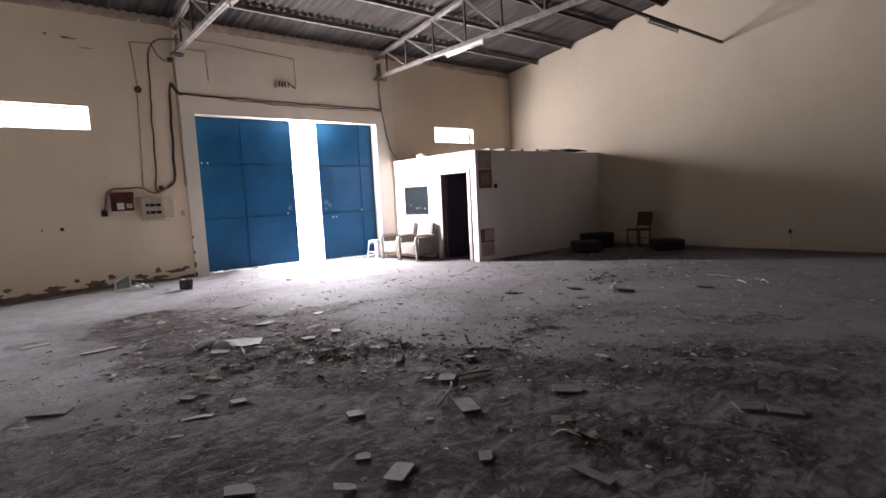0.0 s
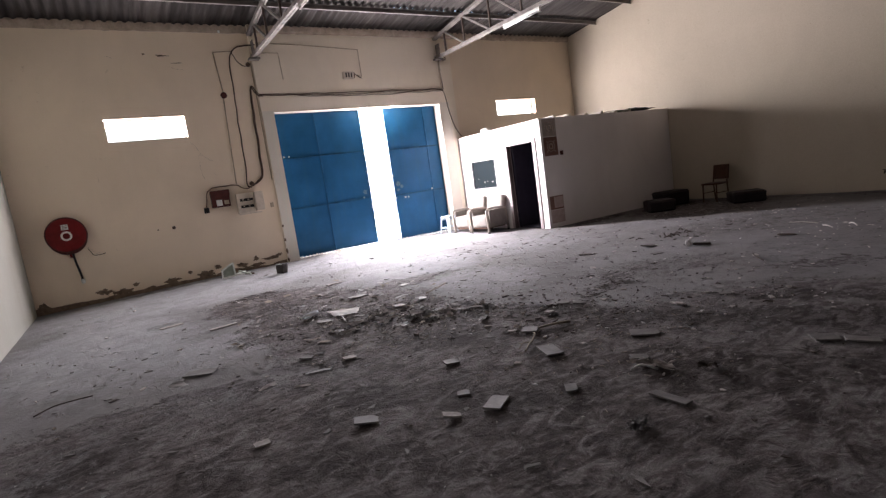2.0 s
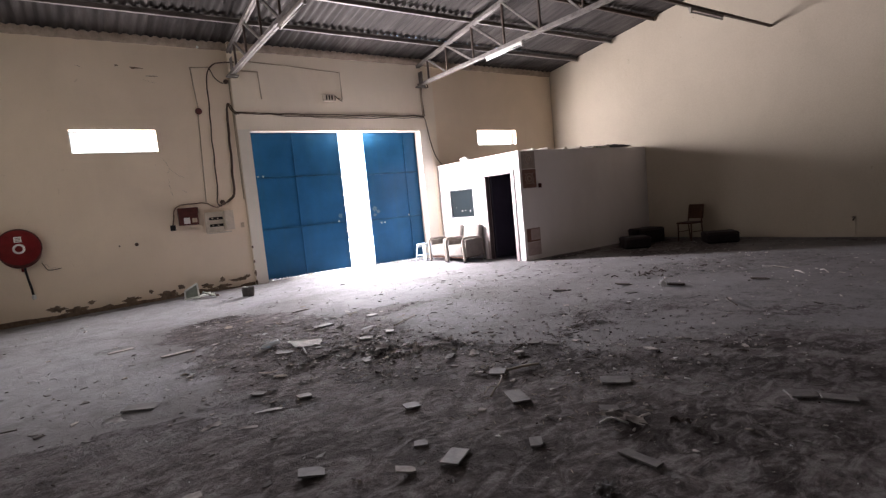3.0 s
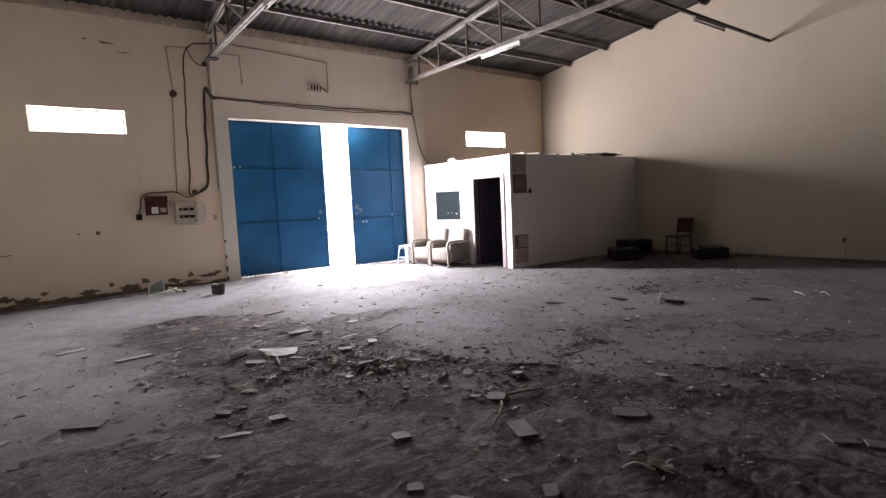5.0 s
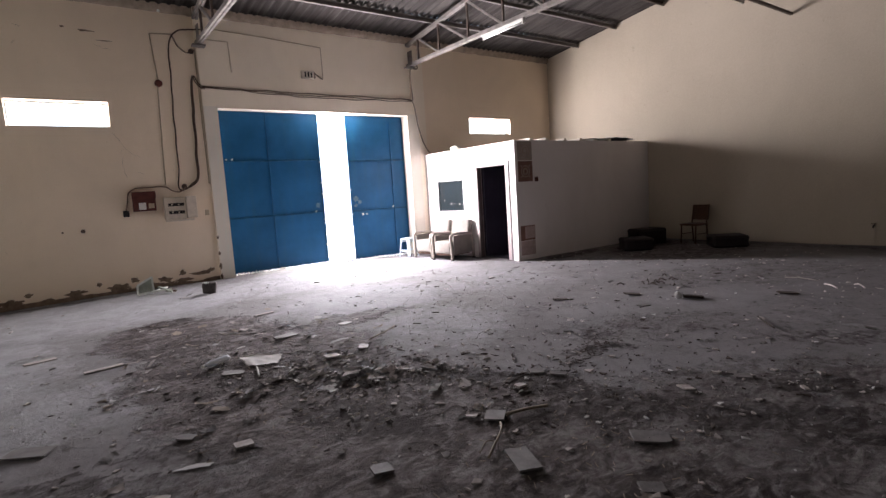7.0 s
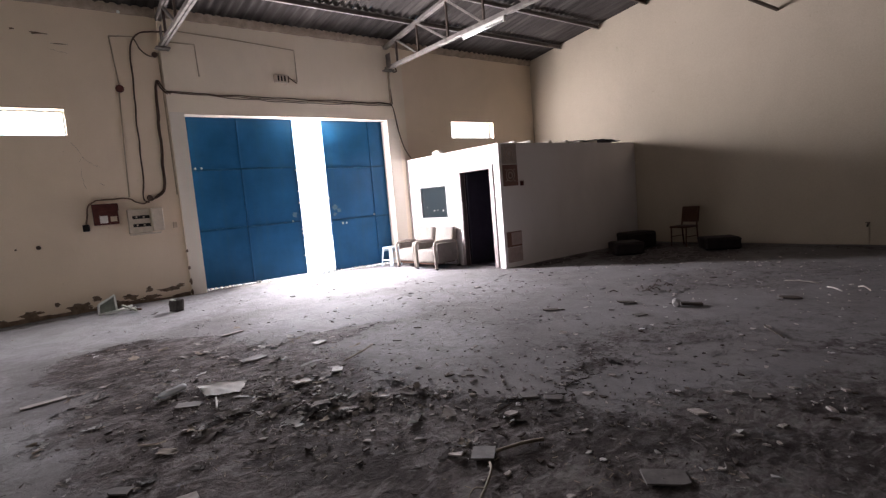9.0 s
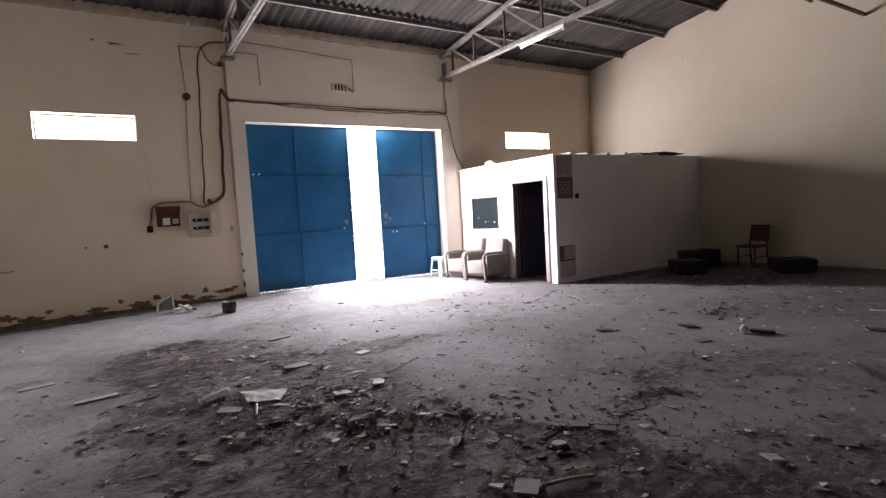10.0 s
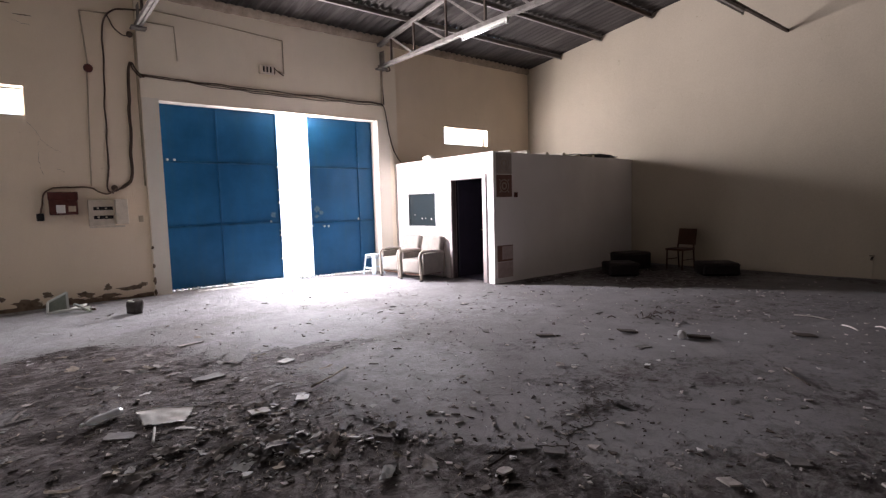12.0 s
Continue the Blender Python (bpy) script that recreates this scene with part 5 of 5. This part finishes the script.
for k in range(14):
    a, L = rng.uniform(0, math.tau), rng.uniform(0.06, 0.16)
    x, y = 7.72 + rng.gauss(0, 0.16), 5.15 + rng.gauss(0, 0.12)
    stick([(x, y, 0.01), (x + L * 0.5 * math.cos(a), y + L * 0.5 * math.sin(a), rng.uniform(0.02, 0.06)), (x + L * math.cos(a), y + L * math.sin(a), 0.012)], 0.007, M_DARKBIT, "dark dry twig in a small heap")

# broken white frame and a stone by the gate wall
fr = thing("broken_frame", 1.66, 11.45, rise(1.66, 11.45), "broken pale green plastic frame tipped over by the wall", "frame", "", 18)
corner = [Vector((-0.14, 0.05, 0.01)), Vector((0.12, 0.0, 0.01)), Vector((0.14, 0.07, 0.29)), Vector((-0.11, 0.10, 0.17))]
for a, b in zip(corner, corner[1:] + corner[:1]):
    bm = B()
    beam(bm, a, b, 0.03, 0.03)
    part("rim", bm, M_FOAM, fr, "white rim")
bm = B()
vs = [bm.verts.new(c + Vector((0, 0.008, 0))) for c in corner]
bm.faces.new(vs)
bmesh.ops.solidify(bm, geom=bm.faces[:], thickness=0.006)
part("web", bm, M_HUSK, fr, "pale green inner panel")
for p in (((-0.10, -0.05, 0.03), (0.34, -0.22, 0.05)), ((0.27, -0.36, 0.02), (0.20, -0.02, 0.10)), ((0.12, -0.02, 0.03), (0.42, 0.12, 0.05))):
    bm = B()
    beam(bm, p[0], p[1], 0.035, 0.03)
    part("bar", bm, M_HUSK if p[0][0] > 0.2 else M_FOAM, fr)

bm = B()
bmesh.ops.create_cube(bm, size=1)
bmesh.ops.subdivide_edges(bm, edges=bm.edges[:], cuts=4, use_grid_fill=True)
for v in bm.verts:
    v.co = Vector((v.co.x * 0.15, v.co.y * 0.21, v.co.z * 0.20)) * (1 - 0.25 * max(0, v.co.length - 0.6)) + 0.02 * Vector((noise.noise(v.co * 3), noise.noise(v.co * 3 + Vector((4, 0, 0))), noise.noise(v.co * 3 + Vector((0, 5, 0)))))
ob = mesh("stone_block", bm, M_STONE, "rough dark stone block on the floor before the gate", "stone", smooth=True)
ob.matrix_world = pose(2.56, 10.68, rise(2.56, 10.68) + 0.095, 0, 0, 25)
bm = B()
box(bm, -0.070, -0.058, -0.085, 0.09, 0.075, 0.103, 0.004)
box(bm, -0.072, 0.02, 0.072, 0.088, 0.080, 0.104, 0.004)
for v in bm.verts:
    v.co += 0.008 * Vector((noise.noise(v.co * 20), noise.noise(v.co * 20 + Vector((3, 0, 0))), 0))
part("pale_edge", bm, M_FOAM, ob, "pale strip along the top edge")
bm = B()
beam(bm, (0.24, -0.20, 0.03), (0.36, -0.34, 0.02), 0.03, 0.03)
part("bar", bm, M_CABLE, fr, "dark broken bar")
bm = B()
bmesh.ops.create_icosphere(bm, subdivisions=2, radius=0.05)
for v in bm.verts:
    v.co = Vector((v.co.x, v.co.y, v.co.z * 1.1)) * (1 + 0.5 * noise.noise(v.co * 14))
ob = mesh("paper_ball", bm, M_PAPER, "crumpled ball of white paper on the floor", "paper")
ob.location = (6.95, 4.33, 0.045)
tile_piece(7.08, 4.2, 0.24, 0.09, -50, "broken dark fragment beside the paper ball", M_DARKBIT, 0.03, 0.5, 4, 77)

# torn, buckled sheets that make up the middle of the heap


def torn_sheet(x, y, w, d, h, turn, seed, mat, label):
    bm_ = B()
    r_ = random.Random(seed)
    nx_, ny_ = 12, 8
    g_ = []
    for j in range(ny_ + 1):
        row = []
        for i in range(nx_ + 1):
            u, v_ = i / nx_ - 0.5, j / ny_ - 0.5
            edge = 1 + 0.45 * noise.noise((u * 5, v_ * 5, seed))
            fold = abs(noise.noise((u * 3.2, v_ * 2.4, seed + 7))) * 1.5 + 0.35 * abs(noise.noise((u * 9, v_ * 9, seed)))
            row.append(bm_.verts.new((u * w * edge, v_ * d * edge, 0.004 + 0.65 * h * min(1.2, fold * 1.3) + r_.uniform(0, 0.006))))
        g_.append(row)
    for j in range(ny_):
        for i in range(nx_):
            rim = i in (0, nx_ - 1) or j in (0, ny_ - 1)
            if not (rim and r_.random() < 0.45):
                bm_.faces.new((g_[j][i], g_[j][i + 1], g_[j + 1][i + 1], g_[j + 1][i]))
    for v_ in [v_ for v_ in bm_.verts if not v_.link_faces]:
        bm_.verts.remove(v_)
    bmesh.ops.solidify(bm_, geom=bm_.faces[:], thickness=0.005)
    ob_ = mesh("torn_sheet", bm_, mat, label, "rubble", "torn sheets in the heap")
    ob_.matrix_world = pose(x, y, rise(x, y) - 0.004, 0, 0, turn)


for k, (x, y, w, d, h, a) in enumerate((
        (2.47, 4.84, 0.26, 0.17, 0.060, -20), (2.80, 4.72, 0.17, 0.12, 0.055, 30), (2.22, 5.08, 0.34, 0.09, 0.035, 28),
        (2.50, 4.58, 0.14, 0.09, 0.040, 10), (1.95, 5.30, 0.24, 0.13, 0.028, -15), (2.35, 5.45, 0.20, 0.10, 0.035, 40),
        (3.20, 4.45, 0.13, 0.10, 0.035, 0), (1.75, 5.05, 0.22, 0.12, 0.024, 15), (2.60, 5.70, 0.22, 0.08, 0.028, -10))):
    torn_sheet(x, y, w, d, h, a, k + 2, M_BONE if k % 3 else M_TILE, "buckled torn sheet of dusty plaster in the rubble")

torn_sheet(2.80, 2.02, 0.30, 0.12, 0.05, -75, 41, M_BONE, "curled torn sheet of plaster beside a tile")
torn_sheet(2.99, 1.71, 0.14, 0.08, 0.04, -60, 43, M_DARKBIT, "dark buckled scrap lying in the dirt")
torn_sheet(2.03, 1.55, 0.16, 0.10, 0.03, 20, 44, M_TILE, "buckled dusty scrap lying in the dirt")
tile_piece(2.86, 2.16, 0.13, 0.10, -40, "chipped grey tile fragment under a torn sheet", None, 0.012, 0.3, 4, 52)

# torn plates tipped over one another in the heap
rng = random.Random(31)
for k, (cx, cy, n) in enumerate(((2.44, 4.95, 9), (2.52, 4.62, 9), (2.80, 4.72, 8), (2.62, 5.25, 6), (2.95, 4.55, 5), (2.15, 5.0, 6), (2.88, 3.48, 5), (2.3, 5.6, 5), (3.35, 4.3, 4))):
    for i in range(n):
        bm = B()
        s = 0.014 + 0.036 * rng.random() ** 2
        shard(bm, s * 1.3, s * rng.uniform(0.5, 0.9), rng.uniform(0.004, 0.009), rng, rng.choice((5, 6, 7)))
        ob = mesh("rubble_piece", bm, rng.choice((M_BONE, M_BONE, M_TILE, M_PAPER, M_DARKBIT)), "thin torn plate tipped up in the rubble", "rubble", "torn plates")
        tilt = rng.uniform(-24, 24)
        x, y = cx + rng.gauss(0, 0.07), cy + rng.gauss(0, 0.06)
        ob.matrix_world = pose(x, y, 0.004 + s * 0.62 * abs(math.sin(radians(tilt))), rng.uniform(-8, 8), tilt, rng.uniform(0, 360))

# cracks in the concrete, filled with dirt
for k, pts in enumerate(([(3.3, 3.75), (3.68, 3.8), (3.9, 3.6), (4.1, 3.68), (4.36, 3.72), (4.6, 3.95)],)):
    bm = B()
    fine = []
    for a, b in zip(pts, pts[1:]):
        for i in range(10):
            t = i / 10
            x, y = a[0] + (b[0] - a[0]) * t, a[1] + (b[1] - a[1]) * t
            fine.append((x + 0.06 * noise.noise((x * 5, y * 5, k)) + 0.02 * noise.noise((x * 26, y * 26, k)), y + 0.06 * noise.noise((x * 5, y * 5, k + 9)) + 0.02 * noise.noise((x * 26, y * 26, 4))))
    for i, (a, b) in enumerate(zip(fine, fine[1:])):
        w = 0.001 + 0.0028 * abs(noise.noise((i * 0.7, k, 0)))
        za, zb = rise(*a) - 0.004, rise(*b) - 0.004
        beam(bm, (a[0], a[1], za), (b[0], b[1], zb), w * 2, 0.008)
    part("floor_crack", bm, M_DARKBIT, floor, "dirt-filled crack in the concrete")

# dry leaf and twig litter caught along the crack and in the stains
r_twig = random.Random(61)
for name, cx, cy, sx, sy, count in (("twig_litter", 4.56, 3.84, 0.16, 0.10, 90), ("twig_litter", 4.15, 3.70, 0.22, 0.05, 40), ("twig_litter", 5.05, 4.1, 0.2, 0.12, 40), ("straw_litter", 2.9, 2.6, 0.5, 0.45, 120), ("straw_litter", 2.2, 4.3, 0.5, 0.35, 90), ("straw_litter", 2.5, 5.9, 0.6, 0.8, 110), ("straw_litter", 1.6, 7.2, 0.45, 0.8, 130), ("twig_litter", 1.55, 8.7, 0.3, 0.14, 70), ("twig_litter", 2.0, 5.3, 0.6, 0.4, 90), ("twig_litter", 3.6, 3.4, 0.4, 0.5, 60)):
    bm = B()
    for _ in range(count):
        x, y, a, L = cx + r_twig.gauss(0, sx), cy + r_twig.gauss(0, sy), r_twig.uniform(0, math.tau), r_twig.uniform(0.015, 0.055)
        z = rise(x, y)
        beam(bm, (x, y, z + r_twig.uniform(0.001, 0.006)), (x + L * math.cos(a), y + L * math.sin(a), z + r_twig.uniform(0.002, 0.014)), r_twig.uniform(0.002, 0.006), 0.003)
    mesh(name, bm, M_DARKBIT if name == "twig_litter" else M_STICK, "dry twigs and leaf bits caught on the floor" if name == "twig_litter" else "pale straw and splinters strewn in the dirt", "litter", kind="stuff")

# low tap on the gable wall with its riser
tap = thing("wall_tap", EAST - 0.03, 3.9, 0.0, "small dark tap on a thin wall pipe", "tap")
bm = B()
tube(bm, [(0.02, 0, 0.0), (0.02, 0, 0.44)], 0.009)
part("riser_pipe", bm, M_EAST, tap)
bm = B()
tube(bm, [(0, 0, 0.40), (-0.06, 0, 0.40), (-0.10, 0, 0.36)], 0.016)
part("spout", bm, M_DARKBIT, tap)
bm = B()
box(bm, -0.075, -0.045, -0.035, 0.035, 0.425, 0.438)
part("lever", bm, M_DARKBIT, tap)

# torn scraps and strips of plaster and card, clustered in the heap
rng = random.Random(47)
SCRAPS = []
for k in range(14):
    bm = B()
    long = k % 3 == 0
    w, d = (rng.uniform(0.09, 0.15), rng.uniform(0.016, 0.03)) if long else (rng.uniform(0.05, 0.09), rng.uniform(0.03, 0.06))
    n, m_ = 7, 3
    curl, twist = rng.uniform(-0.25, 0.35), rng.uniform(-0.12, 0.12)
    g = []
    for j in range(m_ + 1):
        row = []
        for i in range(n + 1):
            u, v = i / n - 0.5, j / m_ - 0.5
            edge = 1 + 0.5 * noise.noise((u * 6, v * 5, k * 2.7))
            row.append(bm.verts.new((u * 2 * w * edge, v * 2 * d * edge, 0.006 + w * curl * (2 * u) ** 2 * 0.5 + twist * u * v * w * 3 + 0.010 * abs(noise.noise((u * 7, v * 7, k))))))
        g.append(row)
    for j in range(m_):
        for i in range(n):
            bm.faces.new((g[j][i], g[j][i + 1], g[j + 1][i + 1], g[j + 1][i]))
    bmesh.ops.solidify(bm, geom=bm.faces[:], thickness=rng.uniform(0.003, 0.008))
    low = min(v.co.z for v in bm.verts)
    bmesh.ops.translate(bm, verts=bm.verts, vec=(0, 0, -low))
    SCRAPS.append(finish("scrap", bm, (M_BONE, M_TILE, M_PAPER, M_BONE, M_DARKBIT, M_STICK, M_TILE)[k % 7]))
CLUSTERS = ((2.42, 4.86, 0.16, 26), (2.78, 4.70, 0.12, 16), (2.15, 5.15, 0.25, 24), (1.75, 5.2, 0.3, 16), (2.05, 5.65, 0.25, 16), (2.55, 5.65, 0.28, 18), (2.35, 6.5, 0.32, 20), (2.75, 6.9, 0.35, 18), (2.95, 7.6, 0.4, 12), (1.45, 5.9, 0.3, 12), (3.15, 4.3, 0.18, 12), (2.85, 3.5, 0.22, 10), (1.25, 4.6, 0.4, 14), (1.5, 3.9, 0.45, 12), (3.9, 3.65, 0.25, 8), (0.5, 5.0, 0.5, 10), (1.3, 7.0, 0.35, 22), (1.75, 7.6, 0.4, 18), (1.0, 6.2, 0.35, 16), (2.2, 7.2, 0.4, 22), (1.5, 8.6, 0.25, 12), (2.1, 8.3, 0.4, 12), (3.2, 6.6, 0.35, 12), (4.3, 5.2, 0.7, 12))
for cx, cy, spread, count in CLUSTERS:
    for i in range(int(count * 0.62)):
        x, y = cx + rng.gauss(0, spread), cy + rng.gauss(0, spread)
        ob = tagged(new("scrap", rng.choice(SCRAPS)), "torn dusty scrap of plaster and card in the rubble", "rubble", "torn scraps in the rubble")
        size = (0.3 + 1.0 * rng.random() ** 1.6) * (1.15 if spread < 0.2 else 0.9)
        pile = rng.uniform(0, 0.05) if spread < 0.2 and abs(x - cx) + abs(y - cy) < spread else 0
        ob.matrix_world = pose(x, y, rise(x, y) - 0.006 + pile, rng.uniform(-9, 9), rng.uniform(-9, 9), rng.uniform(0, 360)) @ Matrix.Scale(size, 4)

# rubble heap pieces, a thing each
rng = random.Random(8)
for k in range(34):
    x, y = 2.62 + rng.gauss(0, 0.34), 4.75 + rng.gauss(0, 0.28)
    bm = B()
    s = 0.016 + 0.045 * rng.random() ** 2
    shard(bm, s, s * rng.uniform(0.5, 0.9), rng.uniform(0.006, 0.022), rng, rng.choice((5, 6, 7)))
    ob = mesh("rubble_piece", bm, rng.choice((M_BONE, M_BONE, M_DARKBIT, M_PAPER, M_TILE)), "broken lump of plaster rubble on the floor", "rubble", "rubble heap")
    ob.matrix_world = pose(x, y, rise(x, y) + rng.uniform(0.0, 0.02), rng.uniform(-22, 22), rng.uniform(-22, 22), rng.uniform(0, 360))


def scatter(name, count, seed, mat, label, lo, hi, thick, centre):
    """Uncounted crumbs and flakes, in one mesh."""
    r_ = random.Random(seed)
    bm_ = B()
    for _ in range(count):
        x, y = centre(r_)
        if not (WEST + 0.1 < x < EAST - 0.1 and 0.4 < y < 12.5) or (x > 8.3 and y > 8.6):
            continue
        s_ = lo + (hi - lo) * r_.random() ** 3
        vs_ = shard(bm_, s_, s_ * r_.uniform(0.35, 1), thick * r_.uniform(0.5, 1.6), r_, r_.choice((4, 5, 6)))
        m_ = pose(x, y, rise(x, y) - 0.003, r_.uniform(-10, 10), r_.uniform(-10, 10), r_.uniform(0, 360))
        for v in vs_:
            v.co = m_ @ v.co
    mesh(name, bm_, mat, label, "debris", kind="stuff")


def heap(r_):
    t = r_.gauss(0, 0.75)
    return (2.1 + 0.6 * t + r_.gauss(0, 0.42), 5.2 - 0.75 * t + r_.gauss(0, 0.42))


def trail(r_):
    t = r_.random()
    return (2.0 + 2.6 * t + r_.gauss(0, 0.5), 6.2 - 4.0 * t + r_.gauss(0, 0.6))


def wide(r_):
    return (r_.uniform(WEST, 12.5), 0.5 + 10.5 * r_.random() ** 0.9)


def near(r_):
    return (r_.uniform(-1.6, 6), r_.uniform(0.8, 7.5))


scatter("plaster_crumbs", 240, 1, M_BONE, "pale plaster crumbs strewn over the floor", 0.006, 0.04, 0.005, heap)
scatter("dark_crumbs", 200, 2, M_DARKBIT, "dark sooty crumbs strewn over the floor", 0.008, 0.045, 0.005, heap)
scatter("plaster_crumbs", 300, 3, M_BONE, "pale plaster crumbs strewn over the floor", 0.008, 0.05, 0.010, trail)
scatter("dark_crumbs", 420, 4, M_DARKBIT, "dark sooty crumbs strewn over the floor", 0.008, 0.05, 0.006, trail)
scatter("paper_flakes", 160, 5, M_PAPER, "small white paper flakes strewn over the floor", 0.01, 0.04, 0.004, trail)
scatter("plaster_crumbs", 340, 6, M_BONE, "pale plaster crumbs strewn over the floor", 0.008, 0.045, 0.009, wide)
scatter("dark_crumbs", 130, 7, M_DARKBIT, "dark crumbs strewn over the floor", 0.008, 0.05, 0.006, wide)
scatter("paper_flakes", 140, 9, M_PAPER, "small white paper flakes strewn over the floor", 0.01, 0.045, 0.004, wide)
scatter("dark_crumbs", 220, 10, M_DARKBIT, "dark crumbs strewn over the floor", 0.006, 0.035, 0.005, near)
scatter("plaster_crumbs", 300, 12, M_BONE, "pale plaster crumbs strewn over the floor", 0.006, 0.035, 0.005, near)


def right_side(r_):
    return (r_.uniform(3.8, 11.0), r_.uniform(2.2, 8.4))


def by_gate(r_):
    return (r_.uniform(2.0, 8.0), r_.uniform(6.0, 11.0))


scatter("plaster_crumbs", 420, 21, M_TILE, "flat grey plaster flakes strewn over the floor", 0.012, 0.06, 0.005, near)
scatter("plaster_crumbs", 260, 22, M_BONE, "pale plaster flakes strewn over the floor", 0.012, 0.06, 0.006, right_side)
scatter("dark_crumbs", 80, 14, M_DARKBIT, "dark crumbs strewn over the floor", 0.015, 0.09, 0.007, right_side)
scatter("plaster_crumbs", 190, 15, M_TILE, "pale plaster crumbs strewn over the floor", 0.015, 0.09, 0.008, right_side)
scatter("paper_flakes", 30, 16, M_PAPER, "small white paper flakes strewn over the floor", 0.015, 0.07, 0.005, right_side)
scatter("dark_crumbs", 30, 17, M_DARKBIT, "dark crumbs strewn over the floor", 0.010, 0.04, 0.007, by_gate)
scatter("plaster_crumbs", 80, 18, M_TILE, "grey plaster crumbs strewn over the floor", 0.015, 0.09, 0.007, by_gate)

# added white bits: break the slit under the leaves into bright specks
scatter("sparkle_grit", 150, 33, M_FOAM, "white bits added at the gate's foot to make sparkles of light", 0.010, 0.035, 0.030, lambda r_: (r_.uniform(3.4, 8.0), 12.22 + 0.12 * r_.random()))

bm = B()
lathe(bm, [(0.022, 0), (0.028, 0.02), (0.016, 0.03), (0.026, 0.045), (0.012, 0.055)], 12, pose(2.5, WY, 5.36, 90))
mesh("insulator_knob", bm, M_FOAM, "small white porcelain insulator under the eaves", "insulator", smooth=True)
